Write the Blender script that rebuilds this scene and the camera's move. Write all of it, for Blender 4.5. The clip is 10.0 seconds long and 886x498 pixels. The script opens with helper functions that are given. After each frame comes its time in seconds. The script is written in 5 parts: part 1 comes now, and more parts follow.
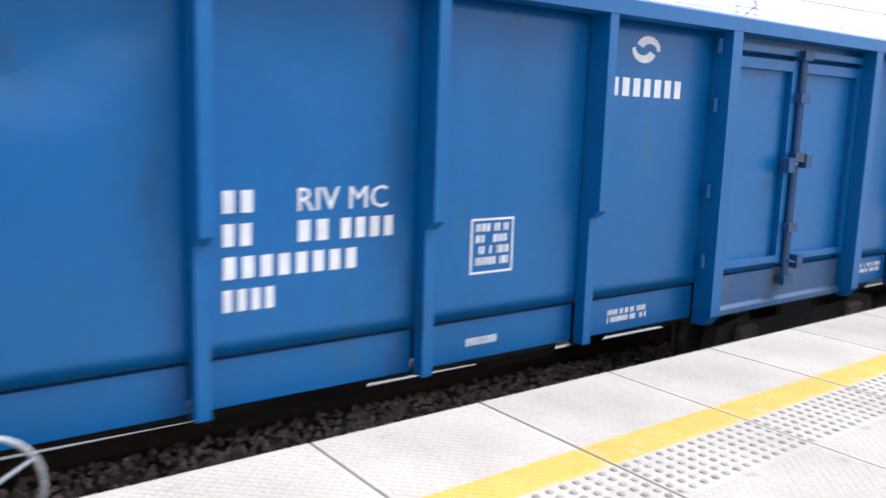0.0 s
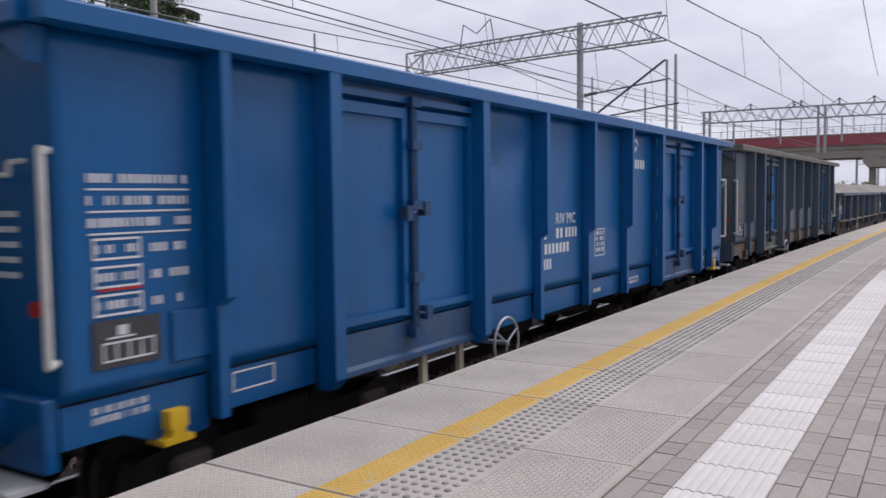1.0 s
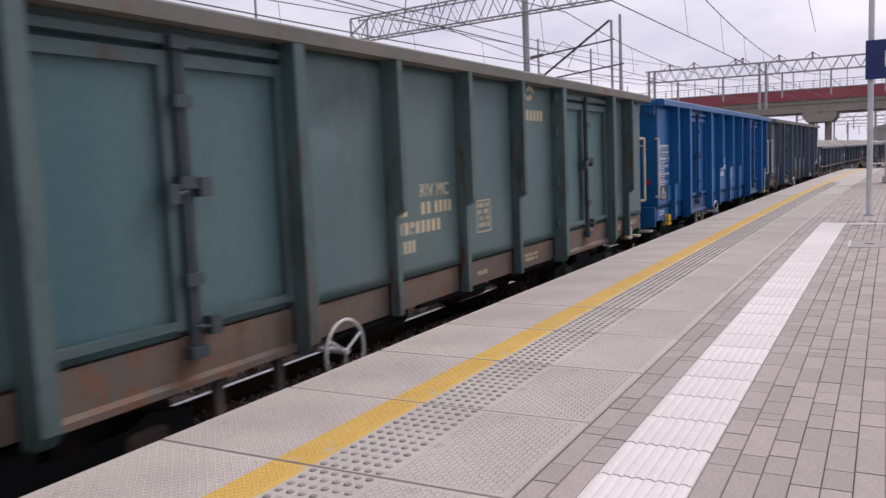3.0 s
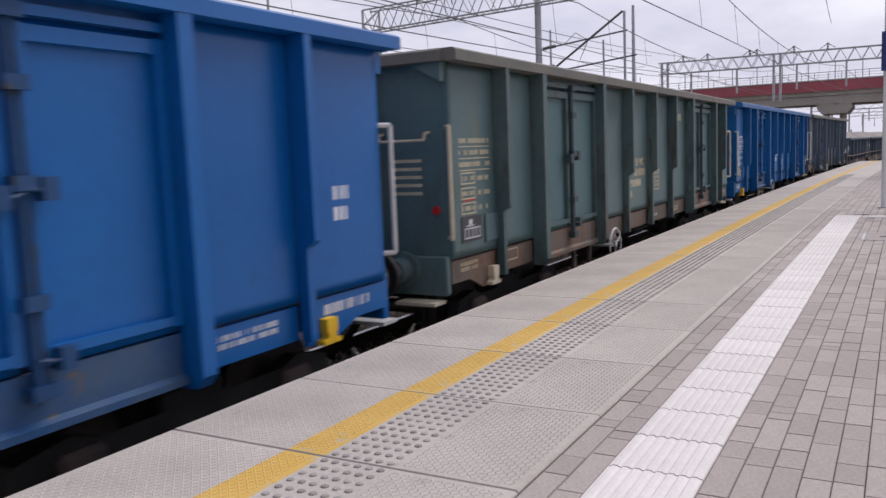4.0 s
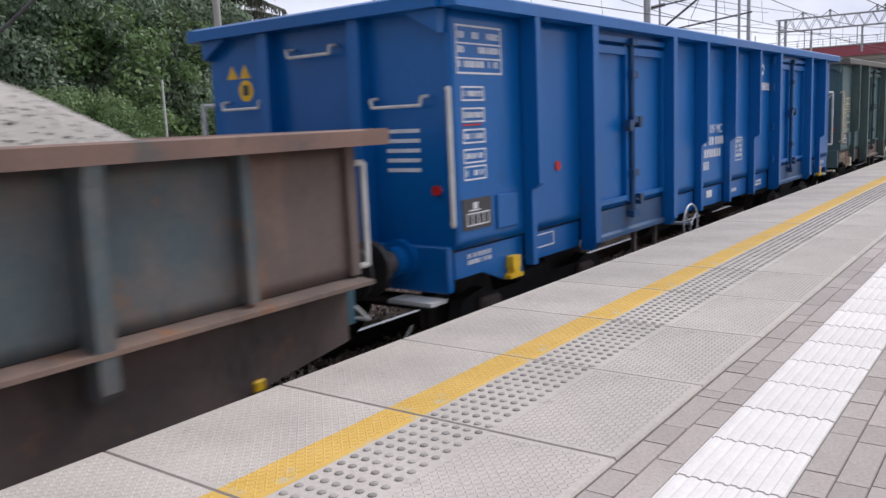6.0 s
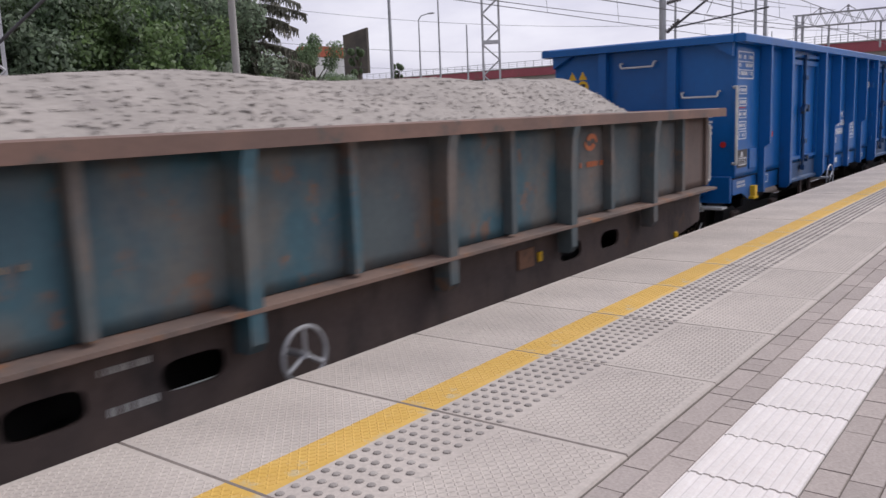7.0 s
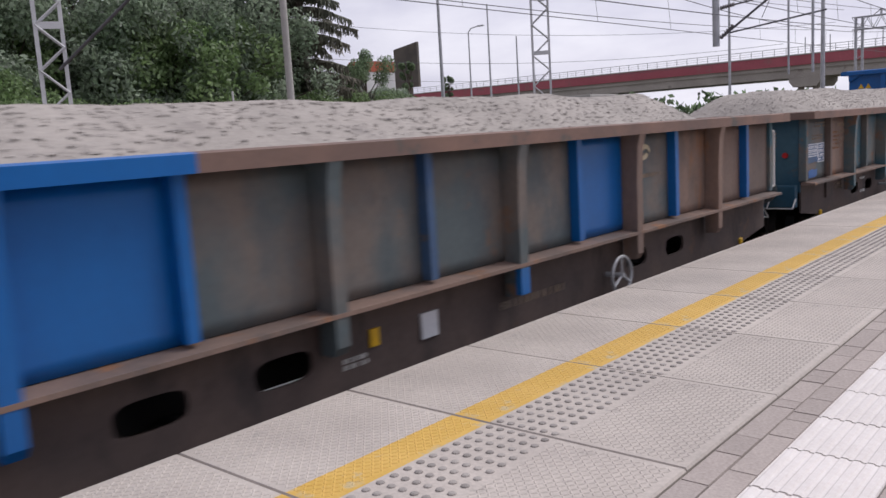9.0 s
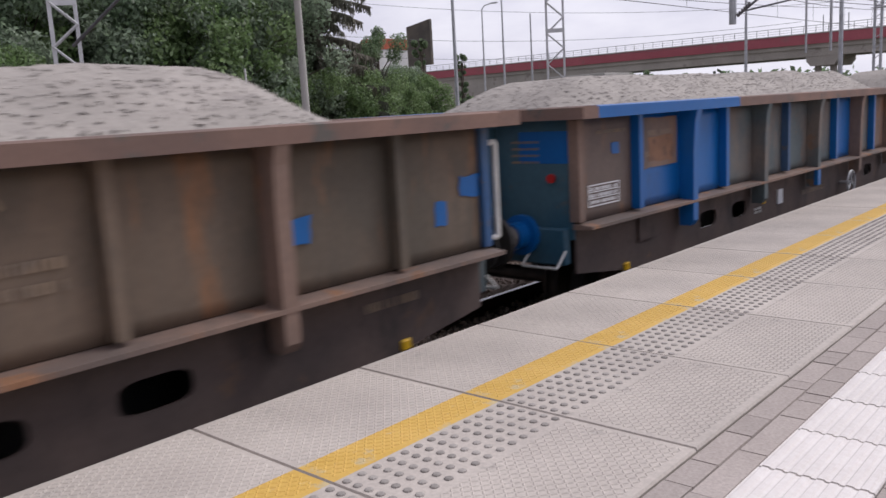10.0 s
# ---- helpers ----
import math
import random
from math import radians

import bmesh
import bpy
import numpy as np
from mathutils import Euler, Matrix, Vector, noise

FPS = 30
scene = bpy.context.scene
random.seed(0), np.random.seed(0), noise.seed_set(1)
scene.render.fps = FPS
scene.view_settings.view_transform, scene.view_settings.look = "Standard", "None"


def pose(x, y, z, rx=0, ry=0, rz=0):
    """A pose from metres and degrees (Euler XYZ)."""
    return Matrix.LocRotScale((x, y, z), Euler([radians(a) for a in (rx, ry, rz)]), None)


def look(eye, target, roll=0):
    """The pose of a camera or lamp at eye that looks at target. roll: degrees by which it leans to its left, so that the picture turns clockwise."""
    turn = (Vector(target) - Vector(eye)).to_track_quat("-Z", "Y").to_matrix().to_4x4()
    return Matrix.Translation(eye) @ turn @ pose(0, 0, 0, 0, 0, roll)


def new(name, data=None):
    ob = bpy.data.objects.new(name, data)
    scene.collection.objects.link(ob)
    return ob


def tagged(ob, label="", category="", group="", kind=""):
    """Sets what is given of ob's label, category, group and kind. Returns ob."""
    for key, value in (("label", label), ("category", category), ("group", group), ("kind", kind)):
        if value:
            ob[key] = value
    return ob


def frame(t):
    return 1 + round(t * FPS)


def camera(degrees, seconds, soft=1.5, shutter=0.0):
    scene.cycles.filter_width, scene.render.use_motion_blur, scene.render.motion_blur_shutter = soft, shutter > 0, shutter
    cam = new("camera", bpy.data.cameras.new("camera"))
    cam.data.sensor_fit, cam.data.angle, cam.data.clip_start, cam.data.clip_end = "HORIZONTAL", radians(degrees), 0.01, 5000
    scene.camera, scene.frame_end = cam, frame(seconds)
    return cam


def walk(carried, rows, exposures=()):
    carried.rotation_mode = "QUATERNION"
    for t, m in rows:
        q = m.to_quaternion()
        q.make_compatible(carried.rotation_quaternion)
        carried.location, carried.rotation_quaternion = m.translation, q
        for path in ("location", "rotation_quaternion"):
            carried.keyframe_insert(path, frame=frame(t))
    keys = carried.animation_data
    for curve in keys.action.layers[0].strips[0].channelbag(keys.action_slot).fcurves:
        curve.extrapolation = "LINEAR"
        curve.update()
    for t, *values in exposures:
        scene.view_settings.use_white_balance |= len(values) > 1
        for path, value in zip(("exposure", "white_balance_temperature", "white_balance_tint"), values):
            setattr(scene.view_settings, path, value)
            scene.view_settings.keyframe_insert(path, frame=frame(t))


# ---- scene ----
cam = camera(56.74, 10.0, soft=1.5, shutter=0.25)
PATH = [
    (0.0, pose(1.292, -2.684, 1.493, 80.74, -1.74, 53.02)),
    (0.2, pose(1.254, -2.750, 1.312, 82.80, -0.76, 46.12)),
    (0.5, pose(1.254, -2.795, 1.312, 84.10, 0.06, 38.74)),
    (0.8, pose(1.254, -2.795, 1.312, 85.82, 0.80, 33.67)),
    (1.0, pose(1.254, -2.795, 1.312, 86.37, 0.71, 31.51)),
    (1.5, pose(1.254, -2.795, 1.312, 85.85, 1.41, 29.25)),
    (2.0, pose(1.254, -2.795, 1.312, 83.04, 2.33, 27.96)),
    (2.5, pose(1.254, -2.795, 1.312, 83.18, 2.70, 27.57)),
    (3.0, pose(1.254, -2.795, 1.312, 83.92, 2.35, 28.01)),
    (4.5, pose(1.254, -2.795, 1.312, 82.60, 2.19, 30.51)),
    (5.0, pose(1.254, -2.795, 1.312, 81.67, 2.35, 33.75)),
    (5.5, pose(1.254, -2.795, 1.312, 81.32, 2.60, 35.29)),
    (7.0, pose(1.254, -2.795, 1.312, 80.87, 2.26, 36.80)),
    (7.5, pose(1.254, -2.795, 1.312, 80.54, 2.57, 37.70)),
    (8.0, pose(1.254, -2.795, 1.312, 80.60, 2.61, 38.69)),
    (8.5, pose(1.254, -2.795, 1.312, 81.42, 2.99, 40.06)),
    (9.0, pose(1.254, -2.795, 1.312, 81.87, 3.42, 40.31)),
    (9.5, pose(1.254, -2.795, 1.312, 81.15, 3.65, 39.70)),
    (10.0, pose(1.254, -2.795, 1.312, 80.44, 3.22, 41.18)),
]
walk(cam, PATH, exposures=[(0.0, 1.14, 6120, 5), (0.3, 0.84, 6100, 6), (0.6, 0.46, 6110, 8), (0.9, -0.02, 6200, 10), (1.2, -0.04, 6320, 12), (2.0, 0.08, 6450, 16), (2.6, 0.08, 6450, 16), (4.3, 0.04, 6300, 12), (5.0, 0.30, 6180, 9), (5.7, 0.34, 6160, 7), (6.8, 0.06, 6380, 13), (10.0, 0.06, 6380, 13)])

# ---- world and light: bright overcast ----
world = bpy.data.worlds.new("overcast_sky")
scene.world = world
world.use_nodes = True
wn, wl = world.node_tree.nodes, world.node_tree.links
wn.clear()
sky = wn.new("ShaderNodeTexSky")
sky.sky_type, sky.sun_disc, sky.sun_elevation, sky.sun_rotation = "NISHITA", False, radians(51), radians(20)
sky.dust_density = 3.0
wtc = wn.new("ShaderNodeTexCoord")
wmap = wn.new("ShaderNodeMapping")
wmap.inputs["Scale"].default_value = (1.0, 1.0, 3.0)
wnoise = wn.new("ShaderNodeTexNoise")
wnoise.inputs["Scale"].default_value, wnoise.inputs["Detail"].default_value, wnoise.inputs["Roughness"].default_value = 3.2, 6.0, 0.55
wramp = wn.new("ShaderNodeValToRGB")
wramp.color_ramp.elements[0].position, wramp.color_ramp.elements[1].position = 0.34, 0.66
wramp.color_ramp.elements[0].color = (5.7, 5.65, 6.8, 1)
wramp.color_ramp.elements[1].color = (8.5, 8.4, 9.1, 1)
wmix = wn.new("ShaderNodeMix")
wmix.data_type = "RGBA"
wmix.inputs["Factor"].default_value = 0.93
wbg = wn.new("ShaderNodeBackground")
wbg.inputs["Strength"].default_value = 0.105
wout = wn.new("ShaderNodeOutputWorld")
wl.new(wtc.outputs["Generated"], wmap.inputs["Vector"])
wl.new(wmap.outputs["Vector"], wnoise.inputs["Vector"])
wl.new(wnoise.outputs["Fac"], wramp.inputs["Fac"])
wl.new(sky.outputs["Color"], wmix.inputs["A"])
wl.new(wramp.outputs["Color"], wmix.inputs["B"])
# cloud cover glows more on the side where the veiled sun stands
wdot = wn.new("ShaderNodeVectorMath")
wdot.operation = "DOT_PRODUCT"
wdot.inputs[1].default_value = (0.26, 0.80, 0.54)
wrange = wn.new("ShaderNodeMapRange")
wrange.interpolation_type = "SMOOTHSTEP"
wrange.inputs["From Min"].default_value, wrange.inputs["From Max"].default_value = -0.9, 0.85
wrange.inputs["To Min"].default_value, wrange.inputs["To Max"].default_value = 0.60, 1.03
wscale = wn.new("ShaderNodeVectorMath")
wscale.operation = "SCALE"
wl.new(wtc.outputs["Generated"], wdot.inputs[0])
wl.new(wdot.outputs["Value"], wrange.inputs["Value"])
wl.new(wmix.outputs["Result"], wscale.inputs[0])
wl.new(wrange.outputs["Result"], wscale.inputs["Scale"])
wl.new(wscale.outputs["Vector"], wbg.inputs["Color"])
wl.new(wbg.outputs["Background"], wout.inputs["Surface"])
sun = new("sun", bpy.data.lights.new("sun", "SUN"))
sun.data.energy, sun.data.angle, sun.data.color = 1.9, radians(35), (1.0, 0.97, 0.93)
sun.matrix_world = look((7.5, 16.5, 22), (0, 0, 0))


# ---- materials ----
def material(name, a, b, rough=0.6, metal=0.0, big=1.2, small=30.0, bump=0.15, third=None, third_at=0.62, streak=False, island=0.0, obj=0.0, small_mix=0.25, bump_dist=0.004, spec=0.5, stain=None, stain_at=0.6, stain_scale=3.0, spread=0.14, leaf=0.0):
    """Two colours mixed by a broad noise, darkened and lightened by a fine one; third: spots of wear."""
    m = bpy.data.materials.new(name)
    m.use_nodes = True
    n, l = m.node_tree.nodes, m.node_tree.links
    bs = n["Principled BSDF"]
    tc = n.new("ShaderNodeTexCoord")
    mp = n.new("ShaderNodeMapping")
    if streak:
        mp.inputs["Scale"].default_value = (1.0, 1.0, 0.22)
    l.new(tc.outputs["Object"], mp.inputs["Vector"])
    n1 = n.new("ShaderNodeTexNoise")
    n1.inputs["Scale"].default_value, n1.inputs["Detail"].default_value = big, 5.0
    n2 = n.new("ShaderNodeTexNoise")
    n2.inputs["Scale"].default_value, n2.inputs["Detail"].default_value = small, 4.0
    l.new(mp.outputs["Vector"], n1.inputs["Vector"])
    l.new(tc.outputs["Object"], n2.inputs["Vector"])
    r1 = n.new("ShaderNodeValToRGB")
    r1.color_ramp.elements[0].position, r1.color_ramp.elements[1].position = 0.5 - spread, 0.5 + spread
    r1.color_ramp.elements[0].color, r1.color_ramp.elements[1].color = (*a, 1), (*b, 1)
    l.new(n1.outputs["Fac"], r1.inputs["Fac"])
    col = r1.outputs["Color"]
    if third:
        n3 = n.new("ShaderNodeTexNoise")
        n3.inputs["Scale"].default_value, n3.inputs["Detail"].default_value, n3.inputs["Roughness"].default_value = big * 2.3, 8.0, 0.65
        l.new(mp.outputs["Vector"], n3.inputs["Vector"])
        r3 = n.new("ShaderNodeValToRGB")
        r3.color_ramp.elements[0].position, r3.color_ramp.elements[1].position = third_at, third_at + 0.07
        l.new(n3.outputs["Fac"], r3.inputs["Fac"])
        x3 = n.new("ShaderNodeMix")
        x3.data_type = "RGBA"
        l.new(r3.outputs["Color"], x3.inputs["Factor"])
        l.new(col, x3.inputs["A"])
        x3.inputs["B"].default_value = (*third, 1)
        col = x3.outputs["Result"]
    if stain:
        mp4 = n.new("ShaderNodeMapping")
        mp4.inputs["Scale"].default_value, mp4.inputs["Location"].default_value = (1.0, 1.0, 0.45), (7.3, 2.1, 4.4)
        l.new(tc.outputs["Object"], mp4.inputs["Vector"])
        n4 = n.new("ShaderNodeTexNoise")
        n4.inputs["Scale"].default_value, n4.inputs["Detail"].default_value, n4.inputs["Roughness"].default_value = stain_scale, 9.0, 0.7
        l.new(mp4.outputs["Vector"], n4.inputs["Vector"])
        r4 = n.new("ShaderNodeValToRGB")
        r4.color_ramp.elements[0].position, r4.color_ramp.elements[1].position = stain_at - 0.06, stain_at + 0.1
        r4.color_ramp.elements[1].color = (0.75, 0.75, 0.75, 1)
        l.new(n4.outputs["Fac"], r4.inputs["Fac"])
        x4 = n.new("ShaderNodeMix")
        x4.data_type = "RGBA"
        l.new(r4.outputs["Color"], x4.inputs["Factor"])
        l.new(col, x4.inputs["A"])
        x4.inputs["B"].default_value = (*stain, 1)
        col = x4.outputs["Result"]
    mul = n.new("ShaderNodeMix")
    mul.data_type, mul.blend_type = "RGBA", "OVERLAY"
    mul.inputs["Factor"].default_value = small_mix
    l.new(col, mul.inputs["A"])
    l.new(n2.outputs["Color"], mul.inputs["B"])
    hsv0 = n.new("ShaderNodeRGBToBW")
    l.new(n2.outputs["Color"], hsv0.inputs["Color"])
    l.new(hsv0.outputs["Val"], mul.inputs["B"])
    col = mul.outputs["Result"]
    if island or obj:
        hv = n.new("ShaderNodeHueSaturation")
        mr = n.new("ShaderNodeMapRange")
        amount = island or obj
        mr.inputs["To Min"].default_value, mr.inputs["To Max"].default_value = 1 - amount, 1 + amount
        if island:
            geo = n.new("ShaderNodeNewGeometry")
            l.new(geo.outputs["Random Per Island"], mr.inputs["Value"])
        else:
            oi = n.new("ShaderNodeObjectInfo")
            l.new(oi.outputs["Random"], mr.inputs["Value"])
        l.new(mr.outputs["Result"], hv.inputs["Value"])
        l.new(col, hv.inputs["Color"])
        col = hv.outputs["Color"]
    l.new(col, bs.inputs["Base Color"])
    rr = n.new("ShaderNodeMapRange")
    rr.inputs["To Min"].default_value, rr.inputs["To Max"].default_value = max(0.05, rough - 0.12), min(1.0, rough + 0.12)
    l.new(n1.outputs["Fac"], rr.inputs["Value"])
    l.new(rr.outputs["Result"], bs.inputs["Roughness"])
    bs.inputs["Metallic"].default_value, bs.inputs["Specular IOR Level"].default_value = metal, spec
    if bump:
        bp = n.new("ShaderNodeBump")
        bp.inputs["Strength"].default_value, bp.inputs["Distance"].default_value = bump, bump_dist
        l.new(n2.outputs["Fac"], bp.inputs["Height"])
        l.new(bp.outputs["Normal"], bs.inputs["Normal"])
    if leaf:
        tr = n.new("ShaderNodeBsdfTranslucent")
        mx = n.new("ShaderNodeMixShader")
        mx.inputs["Fac"].default_value = leaf
        l.new(col, tr.inputs["Color"])
        l.new(bs.outputs["BSDF"], mx.inputs[1])
        l.new(tr.outputs["BSDF"], mx.inputs[2])
        l.new(mx.outputs["Shader"], n["Material Output"].inputs["Surface"])
    return m


M = {}
M["blue"] = material("blue_paint", (0.001, 0.094, 0.325), (0.003, 0.117, 0.385), 0.34, big=0.9, small=14, bump=0.10, third=(0.02, 0.135, 0.35), third_at=0.64, streak=True, small_mix=0.14, spec=0.48, stain=(0.02, 0.062, 0.14), stain_at=0.66, stain_scale=2.8)
M["blue_dark"] = material("weathered_blue_paint", (0.001, 0.086, 0.262), (0.004, 0.110, 0.322), 0.35, big=0.8, small=14, bump=0.12, third=(0.02, 0.11, 0.235), third_at=0.62, streak=True, small_mix=0.17, spec=0.48, stain=(0.02, 0.055, 0.10), stain_at=0.65, stain_scale=2.8)
M["blue_worn"] = material("dented_blue_grey_paint", (0.018, 0.075, 0.20), (0.055, 0.10, 0.18), 0.55, big=2.5, small=25, bump=0.25, third=(0.12, 0.10, 0.085), third_at=0.6)
M["green"] = material("faded_green_paint", (0.070, 0.134, 0.147), (0.105, 0.163, 0.162), 0.48, big=0.7, small=16, bump=0.12, third=(0.13, 0.155, 0.13), third_at=0.62, streak=True, small_mix=0.2, spec=0.5, stain=(0.07, 0.095, 0.09), stain_at=0.6, stain_scale=1.6)
M["green_rust"] = material("rusty_green_sill_paint", (0.12, 0.105, 0.09), (0.19, 0.125, 0.088), 0.7, big=1.6, small=25, bump=0.3, third=(0.17, 0.09, 0.058), third_at=0.52, stain=(0.07, 0.05, 0.04), stain_at=0.6, stain_scale=4.0)
M["slate"] = material("faded_slate_blue_paint", (0.052, 0.085, 0.135), (0.095, 0.125, 0.165), 0.55, big=1.0, small=18, bump=0.2, third=(0.13, 0.125, 0.11), third_at=0.6, streak=True, stain=(0.04, 0.055, 0.075), stain_at=0.6, stain_scale=2.0)
M["green_rib"] = material("rust_stained_green_paint", (0.058, 0.105, 0.112), (0.095, 0.140, 0.138), 0.55, big=1.1, small=18, bump=0.2, third=(0.085, 0.052, 0.038), third_at=0.56, streak=True, spec=0.35, stain=(0.035, 0.045, 0.045), stain_at=0.58, stain_scale=2.4)
M["green_rim"] = material("weathered_grey_green_rim", (0.115, 0.118, 0.105), (0.165, 0.150, 0.130), 0.7, big=1.4, small=22, bump=0.25, third=(0.14, 0.085, 0.06), third_at=0.6)
M["rust_orange"] = material("bare_orange_rust", (0.19, 0.098, 0.06), (0.27, 0.145, 0.088), 0.8, big=4, small=30, bump=0.3, third=(0.15, 0.085, 0.06), third_at=0.55)
M["green_door"] = material("faded_teal_door_paint", (0.058, 0.130, 0.148), (0.088, 0.158, 0.168), 0.48, big=0.8, small=16, bump=0.12, third=(0.10, 0.12, 0.11), third_at=0.64, streak=True, small_mix=0.2, spec=0.35, stain=(0.075, 0.065, 0.055), stain_at=0.64, stain_scale=3.0)
M["olive"] = material("dirty_grey_olive_paint", (0.09, 0.098, 0.09), (0.16, 0.155, 0.13), 0.6, big=1.0, small=18, bump=0.2, third=(0.13, 0.09, 0.06), third_at=0.6, streak=True, stain=(0.05, 0.055, 0.055), stain_at=0.55, stain_scale=2.0)
M["rust"] = material("rust_brown_steel", (0.135, 0.102, 0.090), (0.215, 0.145, 0.116), 0.75, big=1.5, small=22, bump=0.3, third=(0.26, 0.13, 0.07), third_at=0.57, streak=True, stain=(0.105, 0.088, 0.082), stain_at=0.57, stain_scale=2.2, spread=0.08)
M["rust_olive"] = material("olive_brown_rusted_steel", (0.100, 0.084, 0.066), (0.165, 0.122, 0.090), 0.75, big=1.3, small=22, bump=0.3, third=(0.23, 0.125, 0.07), third_at=0.55, streak=True, stain=(0.085, 0.075, 0.062), stain_at=0.55, stain_scale=2.0, spread=0.10)
M["rust_grey"] = material("rusty_grey_steel", (0.082, 0.108, 0.118), (0.155, 0.132, 0.118), 0.72, big=1.7, small=22, bump=0.3, third=(0.18, 0.115, 0.08), third_at=0.61, stain=(0.065, 0.085, 0.098), stain_at=0.56, stain_scale=2.0, spread=0.09)
M["teal"] = material("worn_teal_paint", (0.045, 0.115, 0.150), (0.125, 0.13, 0.125), 0.65, big=1.6, small=20, bump=0.25, third=(0.18, 0.11, 0.078), third_at=0.56, stain=(0.05, 0.095, 0.125), stain_at=0.56, stain_scale=2.4, spread=0.08)
M["rim_rust"] = material("brown_rusted_rim", (0.155, 0.100, 0.083), (0.220, 0.135, 0.106), 0.75, big=1.8, small=30, bump=0.3, third=(0.105, 0.095, 0.085), third_at=0.58)
M["sill_dark"] = material("dark_brown_underframe", (0.082, 0.062, 0.058), (0.125, 0.090, 0.079), 0.8, big=1.5, small=25, bump=0.35, third=(0.14, 0.09, 0.066), third_at=0.62, stain=(0.038, 0.032, 0.032), stain_at=0.6)
M["black"] = material("greasy_black_steel", (0.012, 0.012, 0.013), (0.028, 0.026, 0.025), 0.6, big=4, small=40, bump=0.3)
M["wheel"] = material("worn_wheel_steel", (0.06, 0.052, 0.046), (0.10, 0.085, 0.075), 0.5, metal=0.6, big=5, small=40, bump=0.2)
M["shank"] = material("worn_grey_steel", (0.13, 0.115, 0.105), (0.22, 0.20, 0.185), 0.45, metal=0.4, big=5, small=40, bump=0.2, third=(0.08, 0.06, 0.05), third_at=0.56)
M["white"] = material("white_marking_paint", (0.62, 0.64, 0.68), (0.74, 0.75, 0.78), 0.6, big=8, small=60, bump=0.05)
M["sand"] = material("cream_marking_paint", (0.50, 0.44, 0.30), (0.58, 0.50, 0.34), 0.6, big=8, small=60, bump=0.05)
M["faint"] = material("faded_marking_paint", (0.20, 0.16, 0.13), (0.27, 0.20, 0.14), 0.7, big=6, small=40, bump=0.05)
M["orange"] = material("orange_red_marking_paint", (0.50, 0.14, 0.055), (0.58, 0.19, 0.08), 0.65, big=6, small=40, bump=0.05)
M["red"] = material("red_paint", (0.40, 0.012, 0.012), (0.48, 0.018, 0.015), 0.5, big=8, small=50, bump=0.05)
M["yellow"] = material("yellow_steel_paint", (0.72, 0.42, 0.015), (0.82, 0.50, 0.02), 0.5, big=6, small=40, bump=0.1)
M["cream"] = material("cream_step_paint", (0.55, 0.48, 0.34), (0.65, 0.56, 0.42), 0.6, big=6, small=40, bump=0.1)
M["sign_dark"] = material("dark_grey_plate", (0.045, 0.045, 0.05), (0.06, 0.06, 0.065), 0.6, big=8, small=40, bump=0.05)
M["rail_steel"] = material("pale_handrail_paint", (0.55, 0.55, 0.53), (0.66, 0.66, 0.64), 0.5, big=5, small=40, bump=0.1, third=(0.35, 0.27, 0.2), third_at=0.64)
M["galv"] = material("galvanised_steel", (0.42, 0.43, 0.45), (0.52, 0.53, 0.55), 0.5, metal=0.35, big=3, small=30, bump=0.08)
M["mast_paint"] = material("pale_grey_mast_paint", (0.58, 0.59, 0.60), (0.70, 0.71, 0.72), 0.55, big=1.5, small=30, bump=0.08, third=(0.42, 0.40, 0.37), third_at=0.64)
M["lock"] = material("grimy_blue_grey_lock_steel", (0.022, 0.040, 0.052), (0.045, 0.064, 0.074), 0.6, big=4, small=40, bump=0.3)
M["lock_blue"] = material("grimy_blue_lock_steel", (0.004, 0.048, 0.15), (0.012, 0.062, 0.17), 0.55, big=4, small=40, bump=0.3, third=(0.03, 0.04, 0.05), third_at=0.55)
M["wall_brown"] = material("brown_grey_render", (0.20, 0.165, 0.14), (0.27, 0.225, 0.19), 0.9, big=0.8, small=30, bump=0.2)
M["wire"] = material("dark_wire", (0.10, 0.10, 0.11), (0.14, 0.14, 0.15), 0.6, big=4, small=20, bump=0.0)
M["porcelain"] = material("grey_insulator", (0.12, 0.11, 0.11), (0.17, 0.15, 0.15), 0.35, big=5, small=20, bump=0.0)
M["concrete"] = material("pale_concrete", (0.40, 0.385, 0.36), (0.47, 0.455, 0.43), 0.85, big=1.3, small=40, bump=0.2, third=(0.33, 0.32, 0.30), third_at=0.66)
M["slab"] = material("precast_platform_slab", (0.445, 0.397, 0.360), (0.515, 0.462, 0.418), 0.85, big=1.7, small=60, bump=0.2, third=(0.375, 0.338, 0.308), third_at=0.61, obj=0.05, small_mix=0.3, stain=(0.34, 0.30, 0.265), stain_at=0.68, stain_scale=1.1)
M["stud"] = material("worn_dark_stud", (0.29, 0.265, 0.245), (0.36, 0.33, 0.305), 0.8, big=6, small=60, bump=0.2, island=0.2)
M["teal_end"] = material("teal_end_paint", (0.022, 0.085, 0.140), (0.05, 0.115, 0.155), 0.55, big=1.4, small=20, bump=0.2, third=(0.10, 0.10, 0.095), third_at=0.6, spread=0.1)
# the brown ballast again, colour raised to paint in light beyond the wagons
M["ballast_lit"] = material("brown_ballast_painted_lit", (0.34, 0.26, 0.21), (0.48, 0.39, 0.33), 0.95, big=6, small=30, bump=0.8, island=0.4, bump_dist=0.02)
